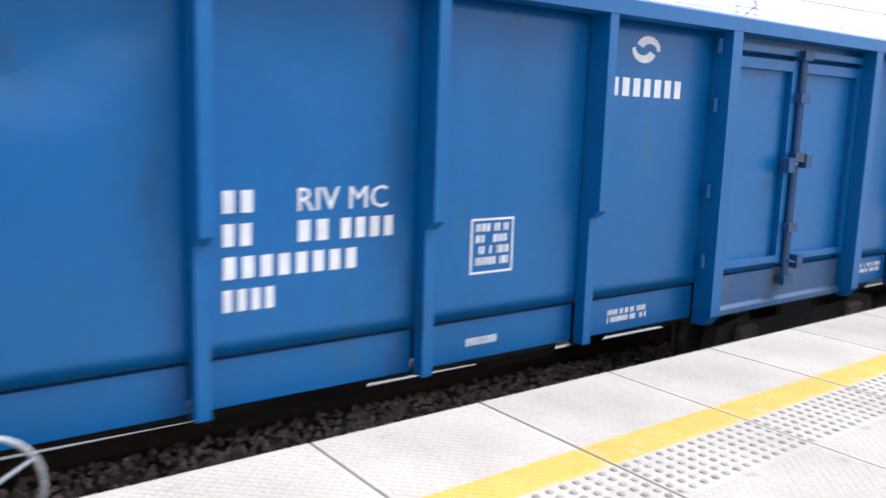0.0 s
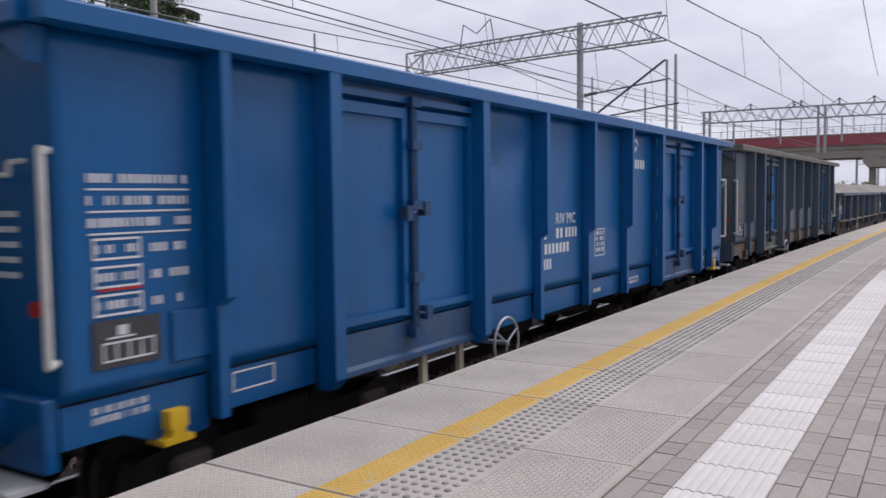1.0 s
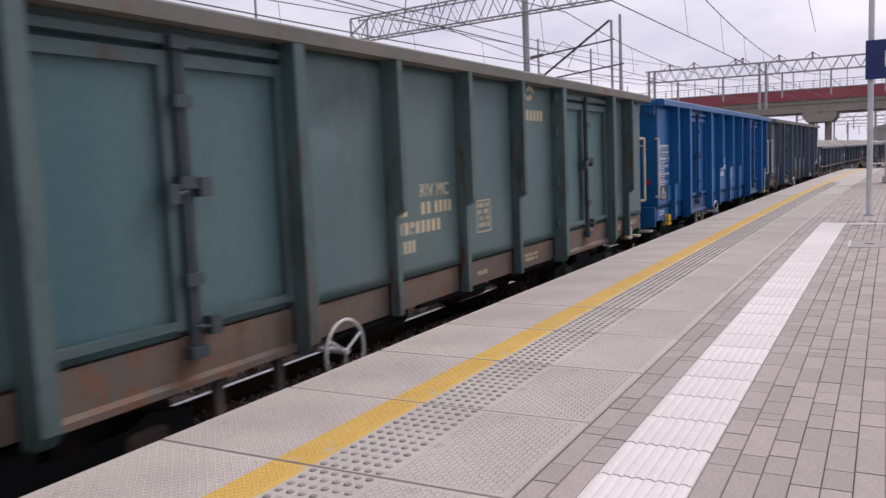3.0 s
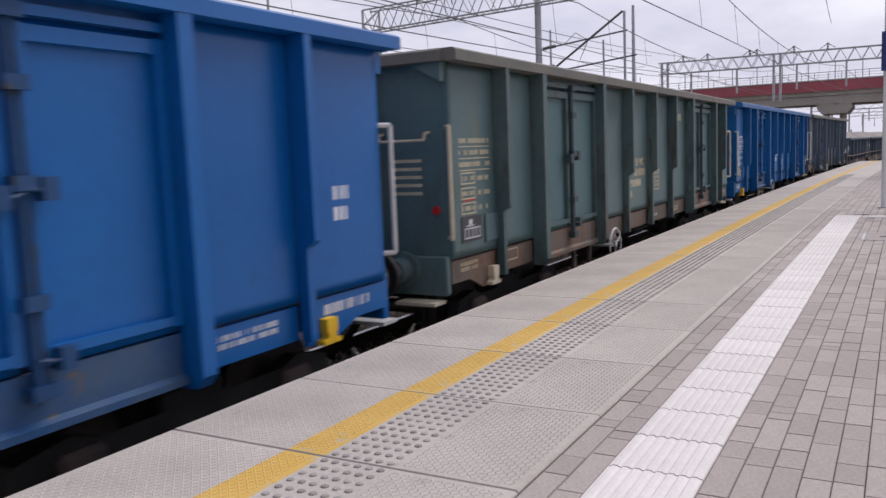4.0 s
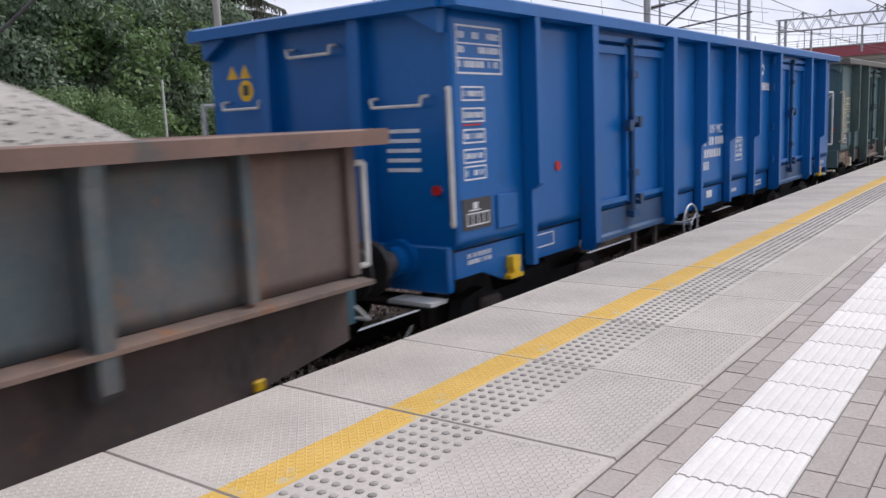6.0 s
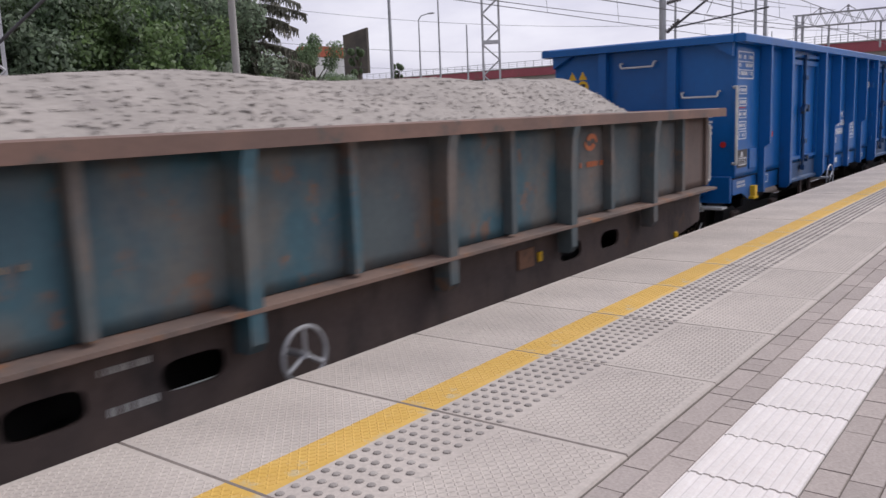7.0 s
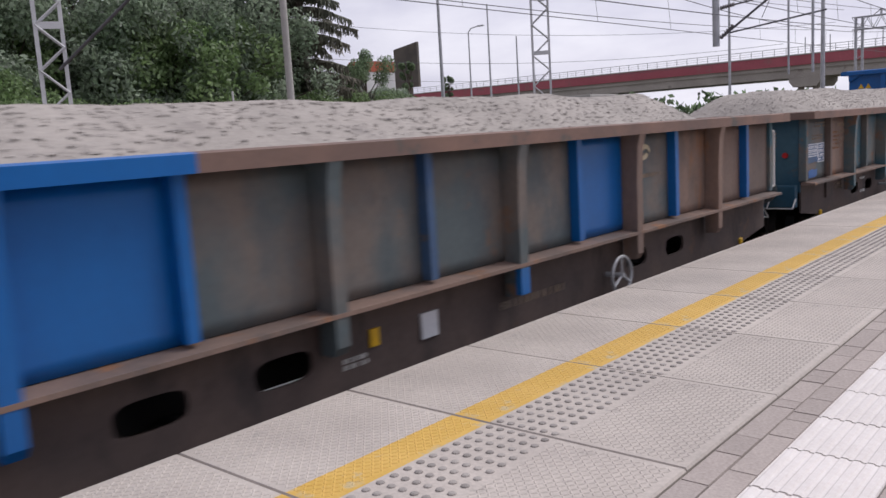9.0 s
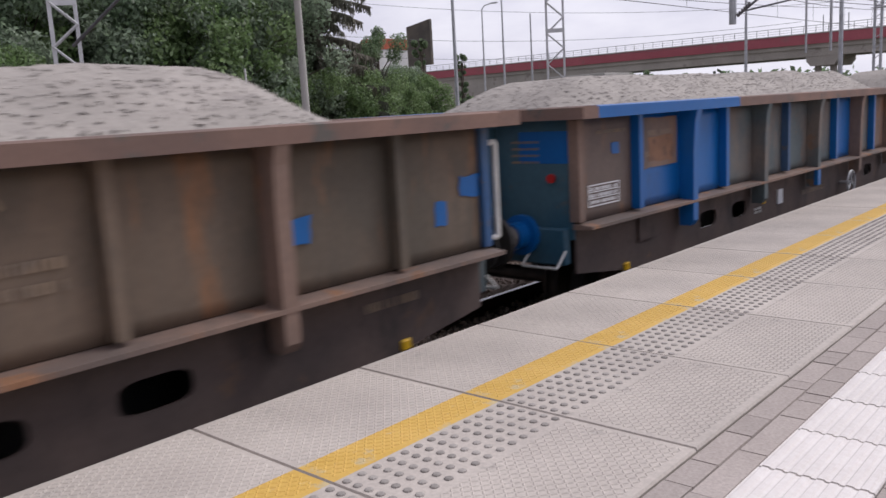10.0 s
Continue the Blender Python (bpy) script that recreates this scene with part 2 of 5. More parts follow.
M["stripe"] = material("worn_yellow_stripe_paint", (0.60, 0.37, 0.075), (0.66, 0.42, 0.11), 0.75, big=3.0, small=60, bump=0.2, third=(0.55, 0.43, 0.23), third_at=0.55, obj=0.04)
M["guide"] = material("white_guide_tile", (0.66, 0.615, 0.59), (0.74, 0.695, 0.67), 0.8, big=2.2, small=50, bump=0.2, third=(0.55, 0.52, 0.49), third_at=0.64, obj=0.05, small_mix=0.3)
M["paver"] = material("grey_concrete_paver", (0.352, 0.304, 0.278), (0.412, 0.359, 0.331), 0.9, big=1.4, small=80, bump=0.3, third=(0.29, 0.26, 0.245), third_at=0.64, obj=0.10, small_mix=0.4)
M["paver_far"] = material("grey_concrete_paver_field", (0.352, 0.304, 0.278), (0.412, 0.359, 0.331), 0.9, big=1.4, small=80, bump=0.3, third=(0.29, 0.26, 0.245), third_at=0.64, island=0.10, small_mix=0.4)
# concrete darkened: the shade under the wagons is put into its colour
M["sleeper"] = material("shaded_concrete_sleeper", (0.06, 0.054, 0.05), (0.10, 0.09, 0.082), 0.9, big=3, small=30, bump=0.3)
M["joint"] = material("dark_joint_sand", (0.21, 0.188, 0.168), (0.29, 0.26, 0.235), 0.95, big=3, small=80, bump=0.3)
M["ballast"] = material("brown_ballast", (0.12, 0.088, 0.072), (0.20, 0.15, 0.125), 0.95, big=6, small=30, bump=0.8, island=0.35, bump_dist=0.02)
M["gravel"] = material("pale_gravel", (0.315, 0.287, 0.262), (0.385, 0.35, 0.32), 0.95, big=2.0, small=40, bump=0.35, third=(0.29, 0.262, 0.243), third_at=0.58, small_mix=0.4, bump_dist=0.007)
M["stone"] = material("pale_gravel_stone", (0.31, 0.283, 0.262), (0.42, 0.38, 0.35), 0.95, big=4, small=26, bump=0.3, island=0.2)
M["earth"] = material("trackside_earth", (0.10, 0.085, 0.065), (0.17, 0.15, 0.12), 0.95, big=0.3, small=12, bump=0.5, third=(0.07, 0.09, 0.035), third_at=0.52, bump_dist=0.03)
M["rail"] = material("rail_steel", (0.09, 0.065, 0.05), (0.13, 0.09, 0.07), 0.6, metal=0.4, big=5, small=40, bump=0.2)
M["railhead"] = material("polished_rail_head", (0.70, 0.70, 0.71), (0.80, 0.80, 0.81), 0.42, metal=0.75, big=3, small=30, bump=0.05)
M["bridge_red"] = material("red_bridge_fascia", (0.37, 0.085, 0.11), (0.43, 0.11, 0.135), 0.6, big=0.15, small=4, bump=0.1, third=(0.34, 0.12, 0.13), third_at=0.6)
M["bridge_conc"] = material("bridge_concrete", (0.36, 0.33, 0.295), (0.44, 0.405, 0.365), 0.9, big=0.2, small=4, bump=0.2, third=(0.28, 0.25, 0.225), third_at=0.6)
M["sign_blue"] = material("navy_sign_enamel", (0.012, 0.028, 0.14), (0.015, 0.035, 0.16), 0.35, big=4, small=30, bump=0.02)
M["leaf"] = material("green_foliage", (0.135, 0.205, 0.105), (0.235, 0.305, 0.175), 0.5, big=0.35, small=6, bump=0.0, island=0.5, leaf=0.55)
M["leaf_light"] = material("light_green_foliage", (0.125, 0.20, 0.075), (0.22, 0.305, 0.135), 0.5, big=0.4, small=6, bump=0.0, island=0.45, leaf=0.45)
M["leaf_silver"] = material("silvery_green_foliage", (0.17, 0.235, 0.15), (0.32, 0.38, 0.28), 0.5, big=0.4, small=6, bump=0.0, island=0.55, leaf=0.55)
M["needle"] = material("brown_green_needles", (0.075, 0.085, 0.055), (0.13, 0.115, 0.085), 0.7, big=0.5, small=6, bump=0.0, island=0.4)
M["bark"] = material("grey_brown_bark", (0.07, 0.055, 0.042), (0.12, 0.10, 0.08), 0.9, big=3, small=25, bump=0.6)
M["board"] = material("brown_billboard_back", (0.08, 0.07, 0.06), (0.13, 0.11, 0.09), 0.7, big=0.6, small=6, bump=0.1)
M["house_white"] = material("white_render_wall", (0.55, 0.55, 0.55), (0.64, 0.64, 0.63), 0.9, big=0.6, small=20, bump=0.1)
M["roof_red"] = material("red_tiled_roof", (0.38, 0.09, 0.05), (0.45, 0.13, 0.07), 0.8, big=0.6, small=10, bump=0.2)
M["glass_dark"] = material("dark_window_glass", (0.02, 0.025, 0.03), (0.03, 0.035, 0.04), 0.12, big=2, small=10, bump=0.0)


# ---- mesh helpers ----
def bx(bm, x0, x1, y0, y1, z0, z1):
    v = [bm.verts.new((x, y, z)) for z in (z0, z1) for y in (y0, y1) for x in (x0, x1)]
    for f in ((0, 2, 3, 1), (4, 5, 7, 6), (0, 1, 5, 4), (2, 6, 7, 3), (0, 4, 6, 2), (1, 3, 7, 5)):
        bm.faces.new([v[i] for i in f])
    return v


def box(x0, x1, y0, y1, z0, z1, bevel=0.0):
    bm = bmesh.new()
    bx(bm, x0, x1, y0, y1, z0, z1)
    if bevel:
        bmesh.ops.bevel(bm, geom=bm.edges[:], offset=bevel, segments=1, affect="EDGES")
    return bm


def prism(bm, pts, axis, a, b):
    """A closed outline of (u, v) pushed along an axis from a to b. axis 'x': (y, z); 'y': (x, z); 'z': (x, y)."""
    def at(u, v, w):
        return {"x": (w, u, v), "y": (u, w, v), "z": (u, v, w)}[axis]
    lo = [bm.verts.new(at(u, v, a)) for u, v in pts]
    hi = [bm.verts.new(at(u, v, b)) for u, v in pts]
    n = len(pts)
    bm.faces.new(lo)
    bm.faces.new(hi[::-1])
    for i in range(n):
        bm.faces.new((lo[i], hi[i], hi[(i + 1) % n], lo[(i + 1) % n]))
    return bm


def rod(bm, p, q, r, n=8, r2=None):
    """A round bar from p to q."""
    p, q = Vector(p), Vector(q)
    turn = (q - p).to_track_quat("Z", "Y").to_matrix()
    r2 = r if r2 is None else r2
    rings = []
    for c, rad in ((p, r), (q, r2)):
        rings.append([bm.verts.new(c + turn @ Vector((rad * math.cos(2 * math.pi * i / n), rad * math.sin(2 * math.pi * i / n), 0))) for i in range(n)])
    for i in range(n):
        bm.faces.new((rings[0][i], rings[0][(i + 1) % n], rings[1][(i + 1) % n], rings[1][i]))
    bm.faces.new(rings[0][::-1])
    bm.faces.new(rings[1])
    return bm


def path_rod(bm, pts, r, n=8):
    for p, q in zip(pts, pts[1:]):
        rod(bm, p, q, r, n)
    return bm


def ring(bm, c, axis, R, r, n=20, k=6):
    """A torus of radius R round the axis ('x' or 'y')."""
    vs = []
    for i in range(n):
        a = 2 * math.pi * i / n
        row = []
        for j in range(k):
            b = 2 * math.pi * j / k
            d, h = R + r * math.cos(b), r * math.sin(b)
            o = (h, d * math.cos(a), d * math.sin(a)) if axis == "x" else (d * math.cos(a), h, d * math.sin(a))
            row.append(bm.verts.new(Vector(c) + Vector(o)))
        vs.append(row)
    for i in range(n):
        for j in range(k):
            bm.faces.new((vs[i][j], vs[(i + 1) % n][j], vs[(i + 1) % n][(j + 1) % k], vs[i][(j + 1) % k]))
    return bm


def mesh_of(name, bm, mats):
    bmesh.ops.recalc_face_normals(bm, faces=bm.faces[:])
    me = bpy.data.meshes.new(name)
    bm.to_mesh(me)
    bm.free()
    for m in mats if isinstance(mats, (list, tuple)) else [mats]:
        me.materials.append(m)
    return me


def part(name, bm, mat, parent, label=""):
    ob = new(name, mesh_of(name, bm, mat))
    ob.parent = parent
    small = name in ("vehicle_number", "sill_lettering", "inspection_notice", "end_notice", "load_table", "operator_lettering", "faded_notice", "axle_load_mark", "plate_strokes", "white_notice")
    return tagged(ob, label, kind="stuff" if small else "")


def thing(name, bm, mat, label, category, group="", kind=""):
    return tagged(new(name, mesh_of(name, bm, mat)), label, category, group, kind)


def holder(name, label, category, group="", kind="", at=(0, 0, 0)):
    ob = tagged(new(name), label, category, group, kind)
    ob.location = at
    ob.empty_display_size = 0.2
    return ob


def lettering(name, words, size, mat, parent, m, label=""):
    """Flat lettering in the built-in font, as a mesh, at the pose m in its parent."""
    cu = bpy.data.curves.new(name, "FONT")
    cu.body, cu.size, cu.extrude, cu.resolution_u = words, size, 0.002, 2
    tmp = new(name + "_line", cu)
    me = bpy.data.meshes.new_from_object(tmp)
    bpy.data.objects.remove(tmp)
    me.materials.append(mat)
    ob = new(name, me)
    ob.parent, ob.matrix_local = parent, m
    return tagged(ob, label)


# ---- platform, ground and tracks ----
EDGE, AXIS, RAIL = -1.895, -3.63, -0.78


def bend(y):
    """Sideways shift of the line: a curve of about 960 m radius that begins beside the camera."""
    return 0.00052 * max(0.0, y + 2.8) ** 2


def heading(y):
    return -math.atan(0.00104 * max(0.0, y + 2.8))


def curved(pts, y0, y1, step=3.0):
    """An (x, z) outline carried along the curved line from y0 to y1."""
    bm = bmesh.new()
    n, k = max(1, int((y1 - y0) / step)), len(pts)
    rings = []
    for i in range(n + 1):
        y = y0 + (y1 - y0) * i / n
        rings.append([bm.verts.new((x + bend(y), y, z)) for x, z in pts])
    for a, b in zip(rings, rings[1:]):
        for i in range(k):
            bm.faces.new((a[i], b[i], b[(i + 1) % k], a[(i + 1) % k]))
    bm.faces.new(rings[0])
    bm.faces.new(rings[-1][::-1])
    return bm


ground = thing("ground", box(-900, 900, -700, 1200, -2.6, -1.32), M["earth"], "flat trackside earth with thin grass", "ground", kind="structure")
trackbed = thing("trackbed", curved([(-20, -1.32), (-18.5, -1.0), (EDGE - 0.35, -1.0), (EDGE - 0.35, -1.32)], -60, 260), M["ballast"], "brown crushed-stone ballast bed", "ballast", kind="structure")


def rail_profile(x):
    z = RAIL
    return [(x - .07, z - .17), (x + .07, z - .17), (x + .07, z - .155), (x + .012, z - .14), (x + .012, z - .045), (x + .036, z - .032), (x + .036, z - .006), (x + .028, z), (x - .028, z), (x - .036, z - .006), (x - .036, z - .032), (x - .012, z - .045), (x - .012, z - .14), (x - .07, z - .155)]


for axis in (AXIS, AXIS - 4.6, AXIS - 9.4):
    track = holder("railway_track", "two steel rails with shiny heads on ballast", "track", "tracks beside the platform", "structure", at=(axis, 0, 0))
    for side in (-0.7525, 0.7525):
        r = part("rail", curved(rail_profile(side), -60, 260), M["rail"], track)
        part("rail_head", curved([(side - .030, RAIL - .002), (side + .030, RAIL - .002), (side + .030, RAIL + .003), (side - .030, RAIL + .003)], -60, 260), M["railhead"], r, "polished running surface")
# loose ballast stones and sleepers of the track next to the platform
bm = bmesh.new()
for i in range(60):
    y = -8 + i * 0.6
    bx(bm, AXIS + bend(y) - 1.25, AXIS + bend(y) + 1.25, y, y + 0.26, RAIL - .38, RAIL - .172)
thing("concrete_sleepers", bm, M["sleeper"], "grey concrete sleepers under the rails", "sleeper", kind="stuff")
# bank in the lightened ballast: its daylight is put into the colour
bank = thing("ballast_bank", curved([(AXIS - .95, -1.0), (AXIS - 1.2, -.86), (AXIS - 3.4, -.84), (AXIS - 3.7, -1.0)], -60, 260), M["ballast_lit"], "bank of brown ballast between two tracks", "ballast", kind="structure")
rng = np.random.default_rng(4)
verts, faces = [], []
for i in range(30000):
    x, y = AXIS + rng.uniform(-3.6, 1.3), rng.uniform(-4, 16)
    s, z = rng.uniform(.016, .036), -0.985 + rng.uniform(0, .04) + (0.03 if abs(x - AXIS) < .7 else 0) + (.13 if x < AXIS - 1.1 else .06 if x < AXIS - .9 else 0)
    x += bend(y)
    b = len(verts)
    a, h = rng.uniform(0, 6.28), s * rng.uniform(.5, 1.0)
    tilt = rng.uniform(-.5, .5)
    for lift, wide in ((-.3, 1.0), (1.0, .62)):
        for k in range(4):
            r = s * wide * rng.uniform(.7, 1.25)
            dx, dy = r * math.cos(a + k * 1.57), r * math.sin(a + k * 1.57)
            verts.append((x + dx, y + dy, z + h * lift + (tilt * dx if lift > 0 else 0)))
    faces += [(b + k, b + (k + 1) % 4, b + 4 + (k + 1) % 4, b + 4 + k) for k in range(4)] + [(b + 4, b + 5, b + 6, b + 7)]
me = bpy.data.meshes.new("ballast_stones")
me.from_pydata(verts, [], faces)
# stones share the ballast colour with light painted in
me.materials.append(M["ballast_lit"])
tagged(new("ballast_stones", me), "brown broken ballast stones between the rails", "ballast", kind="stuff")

bm = curved([(EDGE + .10, -1.3), (EDGE + .10, -0.22), (EDGE + .03, -0.16), (EDGE + .03, -.085), (7.5, -.085), (7.5, -1.3)], -40, 49, 2.0)
platform = thing("platform", bm, M["joint"], "concrete platform paved with slabs and grey pavers", "platform", kind="structure")

# one precast edge slab, 1 m long: lozenge relief, yellow stripe, tactile studs
SX0, SX1, Y0, Y1 = EDGE, 0.0, 0.0035, 0.9965


def slab_mesh(detail):
    vs, fs, mi = [], [], []

    def quad(p, m=0):
        b = len(vs)
        vs.extend(p)
        fs.append(tuple(range(b, b + len(p))))
        mi.append(m)
    c = 0.009
    xs = [SX0 + c, -1.165, -0.955, SX1 - .022]
    for i in range(3):
        quad([(xs[i], Y0 + c / 2, 0), (xs[i + 1], Y0 + c / 2, 0), (xs[i + 1], Y1 - c / 2, 0), (xs[i], Y1 - c / 2, 0)], 1 if i == 1 else 0)
    loop_t = [(SX0 + c, Y0 + c / 2, 0), (SX1 - .022, Y0 + c / 2, 0), (SX1 - .022, Y1 - c / 2, 0), (SX0 + c, Y1 - c / 2, 0)]
    loop_m = [(SX0, Y0, -c), (SX1 - .014, Y0, -c), (SX1 - .014, Y1, -c), (SX0, Y1, -c)]
    loop_b = [(x, y, -0.14) for x, y, _ in loop_m]
    for A, B in ((loop_m, loop_t), (loop_b, loop_m)):
        for i in range(4):
            j = (i + 1) % 4
            quad([A[i], A[j], B[j], B[i]])
    quad(loop_b[::-1])
    if detail:
        h = 0.0032
        # small raised lozenges in rows that alternate their slant
        for x0, x1 in ((SX0 + .05, -.965), (-0.57, -0.03)):
            nx, ny = int((x1 - x0) / .026), 36
            for i in range(nx):
                for j in range(ny):
                    x, y = x0 + (i + .5) * .026, Y0 + .03 + (j + .5) * (Y1 - Y0 - .06) / ny
                    a = .9 if (i + j) % 2 else -.9
                    u, v = (math.cos(a) * .0125, math.sin(a) * .0125), (-math.sin(a) * .0045, math.cos(a) * .0045)
                    p = [(x + u[0], y + u[1], .0002), (x + v[0], y + v[1], h), (x - u[0], y - u[1], .0002), (x - v[0], y - v[1], h)]
                    m = 1 if -1.165 < x < -0.955 else 0
                    b = len(vs)
                    vs.extend([(x + u[0] + v[0], y + u[1] + v[1], 0), (x - u[0] + v[0], y - u[1] + v[1], 0), (x - u[0] - v[0], y - u[1] - v[1], 0), (x + u[0] - v[0], y + u[1] - v[1], 0), (x + u[0] * .6, y + u[1] * .6, h), (x - u[0] * .6, y - u[1] * .6, h)])
                    for f in ((0, 1, 5, 4), (2, 3, 4, 5), (3, 0, 4), (1, 2, 5)):
                        fs.append(tuple(b + k for k in f))
                        mi.append(m)
    me = bpy.data.meshes.new("edge_slab")
    me.from_pydata(vs, [], fs)
    me.materials.append(M["slab"])
    me.materials.append(M["stripe"])
    me.polygons.foreach_set("material_index", mi)
    return me


def stud_mesh():
    vs, fs = [], []
    for i in range(6):
        for j in range(13):
            x, y = -0.917 + i * .0585, Y0 + .034 + j * .0767
            b = len(vs)
            for r, z in ((.0185, 0), (.0165, .005), (.010, .0075)):
                for k in range(8):
                    vs.append((x + r * math.cos(k * .7854), y + r * math.sin(k * .7854), z))
            for q in range(2):
                for k in range(8):
                    fs.append((b + q * 8 + k, b + q * 8 + (k + 1) % 8, b + q * 8 + 8 + (k + 1) % 8, b + q * 8 + 8 + k))
            fs.append(tuple(b + 16 + k for k in range(8)))
    me = bpy.data.meshes.new("tactile_studs")
    me.from_pydata(vs, [], fs)
    me.materials.append(M["stud"])
    return me


slab_near, slab_far, studs = slab_mesh(True), slab_mesh(False), stud_mesh()
for k in range(-6, 48):
    s = new("edge_slab", slab_near if k < 22 else slab_far)
    s.parent, s.location = platform, (bend(k), k, random.uniform(-.0015, .0015))
    s.rotation_euler = (0, 0, heading(k + .5))
    if k < 30:
        t = new("tactile_studs", studs)
        t.parent = s
        tagged(t, "raised round tactile studs", kind="stuff")

# white ribbed guide tiles
vs, fs = [], []
TW, TL = 0.385, 0.405
prof = [(0, -.08), (0, -.006), (.004, 0)]
for i in range(8):
    x = .012 + i * .0461
    prof += [(x, 0), (x + .007, .005), (x + .028, .005), (x + .035, 0)]
prof += [(TW - .004, 0), (TW, -.006), (TW, -.08)]
tile = mesh_of("guide_tile", prism(bmesh.new(), prof, "y", .004, TL - .004), M["guide"])
for k in range(-13, 30):
    t = new("guide_tile", tile)
    t.parent, t.location = platform, (0.222 + bend(0.39 + k * 0.41), 0.39 + k * 0.41, random.uniform(-.001, .001))
    t.rotation_euler = (0, 0, heading(0.39 + k * 0.41))
for k in range(9):
    t = new("guide_tile", tile)
    t.parent, t.location = platform, (0.228 + bend(12.6) + k * 0.41, 12.69, 0)
    t.rotation_euler = (0, 0, radians(-90))

# grey pavers of mixed lengths in rows along the platform
PW = 0.111
rng = np.random.default_rng(9)
rows = [0.002 + i * PW for i in range(2)] + [0.612 + i * PW for i in range(50)]
near, far = [], []
for x in rows:
    y = -5.0 - rng.uniform(0, .4)
    while y < 48:
        ln = rng.choice([0.105, 0.21, 0.21, 0.21, 0.315, 0.42])
        if y > 26:
            ln *= 2
        if not (y < 12.7 and y + ln > 12.27 and x > .12):
            (near if x < 1.6 and -0.2 < y < 4.6 and len(near) < 300 else far).append((x, y, ln))
        y += ln
# beyond the cross strip the pavers also fill the lane of the guide tiles
for i in range(3):
    y = 12.72 + i * .07
    while y < 48:
        ln = rng.choice([0.21, 0.21, 0.315, 0.42])
        far.append((0.2245 + i * .129, y, ln))
        y += ln
cache = {}


def paver(ln):
    key = round(ln, 3)
    if key not in cache:
        bm = bmesh.new()
        v = bx(bm, 0.0018, PW - .0018, .0018, ln - .0018, -.08, 0)
        for i in (4, 5, 6, 7):
            v[i].co.x += .0025 if i in (4, 6) else -.0025
            v[i].co.y += .0025 if i in (4, 5) else -.0025
        w = bx(bm, 0.0018, PW - .0018, .0018, ln - .0018, -.08, -.004)
        cache[key] = mesh_of("paver", bm, M["paver"])
    return cache[key]


for x, y, ln in near:
    p = new("paver", paver(ln))
    p.parent, p.location = platform, (x + bend(y), y, rng.uniform(-.0015, .0015))
    p.rotation_euler = (0, 0, heading(y))
vs, fs = [], []
for x, y, ln in far:
    z, b, e = rng.uniform(-.0015, .0015), len(vs), .0038
    PW = .129 if .22 < x < .55 else .111
    x += bend(y + ln / 2)
    vs += [(x + .0018, y + .0018, -.02), (x + PW - .0018, y + .0018, -.02), (x + PW - .0018, y + ln - .0018, -.02), (x + .0018, y + ln - .0018, -.02)]
    vs += [(x + e, y + e, z), (x + PW - e, y + e, z), (x + PW - e, y + ln - e, z), (x + e, y + ln - e, z)]
    fs += [(b + 4, b + 5, b + 6, b + 7)] + [(b + i, b + (i + 1) % 4, b + 4 + (i + 1) % 4, b + 4 + i) for i in range(4)]
me = bpy.data.meshes.new("pavers")
me.from_pydata(vs, [], fs)
me.materials.append(M["paver_far"])
pv = new("pavers", me)
pv.parent = platform
tagged(pv, "grey concrete pavers of mixed lengths", kind="stuff")

cover = holder("manhole_cover", "square steel manhole cover framed in the paving", "manhole cover", at=(0.87, 8.92, 0.004))
bm = bmesh.new()
for a in ((0, .5, 0, .03), (0, .5, .8, .83), (0, .03, .03, .8), (.47, .5, .03, .8)):
    bx(bm, *a, -.02, .004)
part("frame", bm, M["galv"], cover)
part("lid", box(.034, .466, .034, .796, -.02, .0015), M["paver"], cover)
part("lifting_eye", box(.2, .3, .39, .43, .0015, .008, .003), M["black"], cover)


# ---- railway wagons ----
def plain_bars(bm, x, y0, y1, z0, z1, rows, seed, gap=0.45, fill=0.8):
    """Rows of short bars that stand for small writing on a side wall at x."""
    r = random.Random(seed)
    h = (z1 - z0) / rows
    s = 1 if x > 0 else -1
    for i in range(rows):
        za = z0 + i * h + h * gap * .5
        zb = z0 + (i + 1) * h - h * gap * .5
        y = y0
        while y < y1 - .01:
            w = r.uniform(.12, .34) * h
            if r.random() < fill:
                bx(bm, min(x, x + s * .003), max(x, x + s * .003), y, min(y + w, y1), za, zb)
            y += w + h * .16
    return bm


def frame_bars(bm, x, y0, y1, z0, z1, t=0.012, lines=()):
    s = 1 if x > 0 else -1
    a, b = min(x, x + s * .003), max(x, x + s * .003)
    bx(bm, a, b, y0, y1, z0, z0 + t)
    bx(bm, a, b, y0, y1, z1 - t, z1)
    bx(bm, a, b, y0, y0 + t, z0 + t, z1 - t)
    bx(bm, a, b, y1 - t, y1, z0 + t, z1 - t)
    for z in lines:
        bx(bm, a, b, y0 + t, y1 - t, z, z + t * .8)
    return bm


def letter_bars(bm, x, y0, y1, z0, z1, n):
    """A row of n plain upright bars in place of letters or figures."""
    w = (y1 - y0) / n
    for i in range(n):
        bx(bm, x, x + .003, y0 + (i + .14) * w, y0 + (i + .76) * w, z0, z1)
    return bm


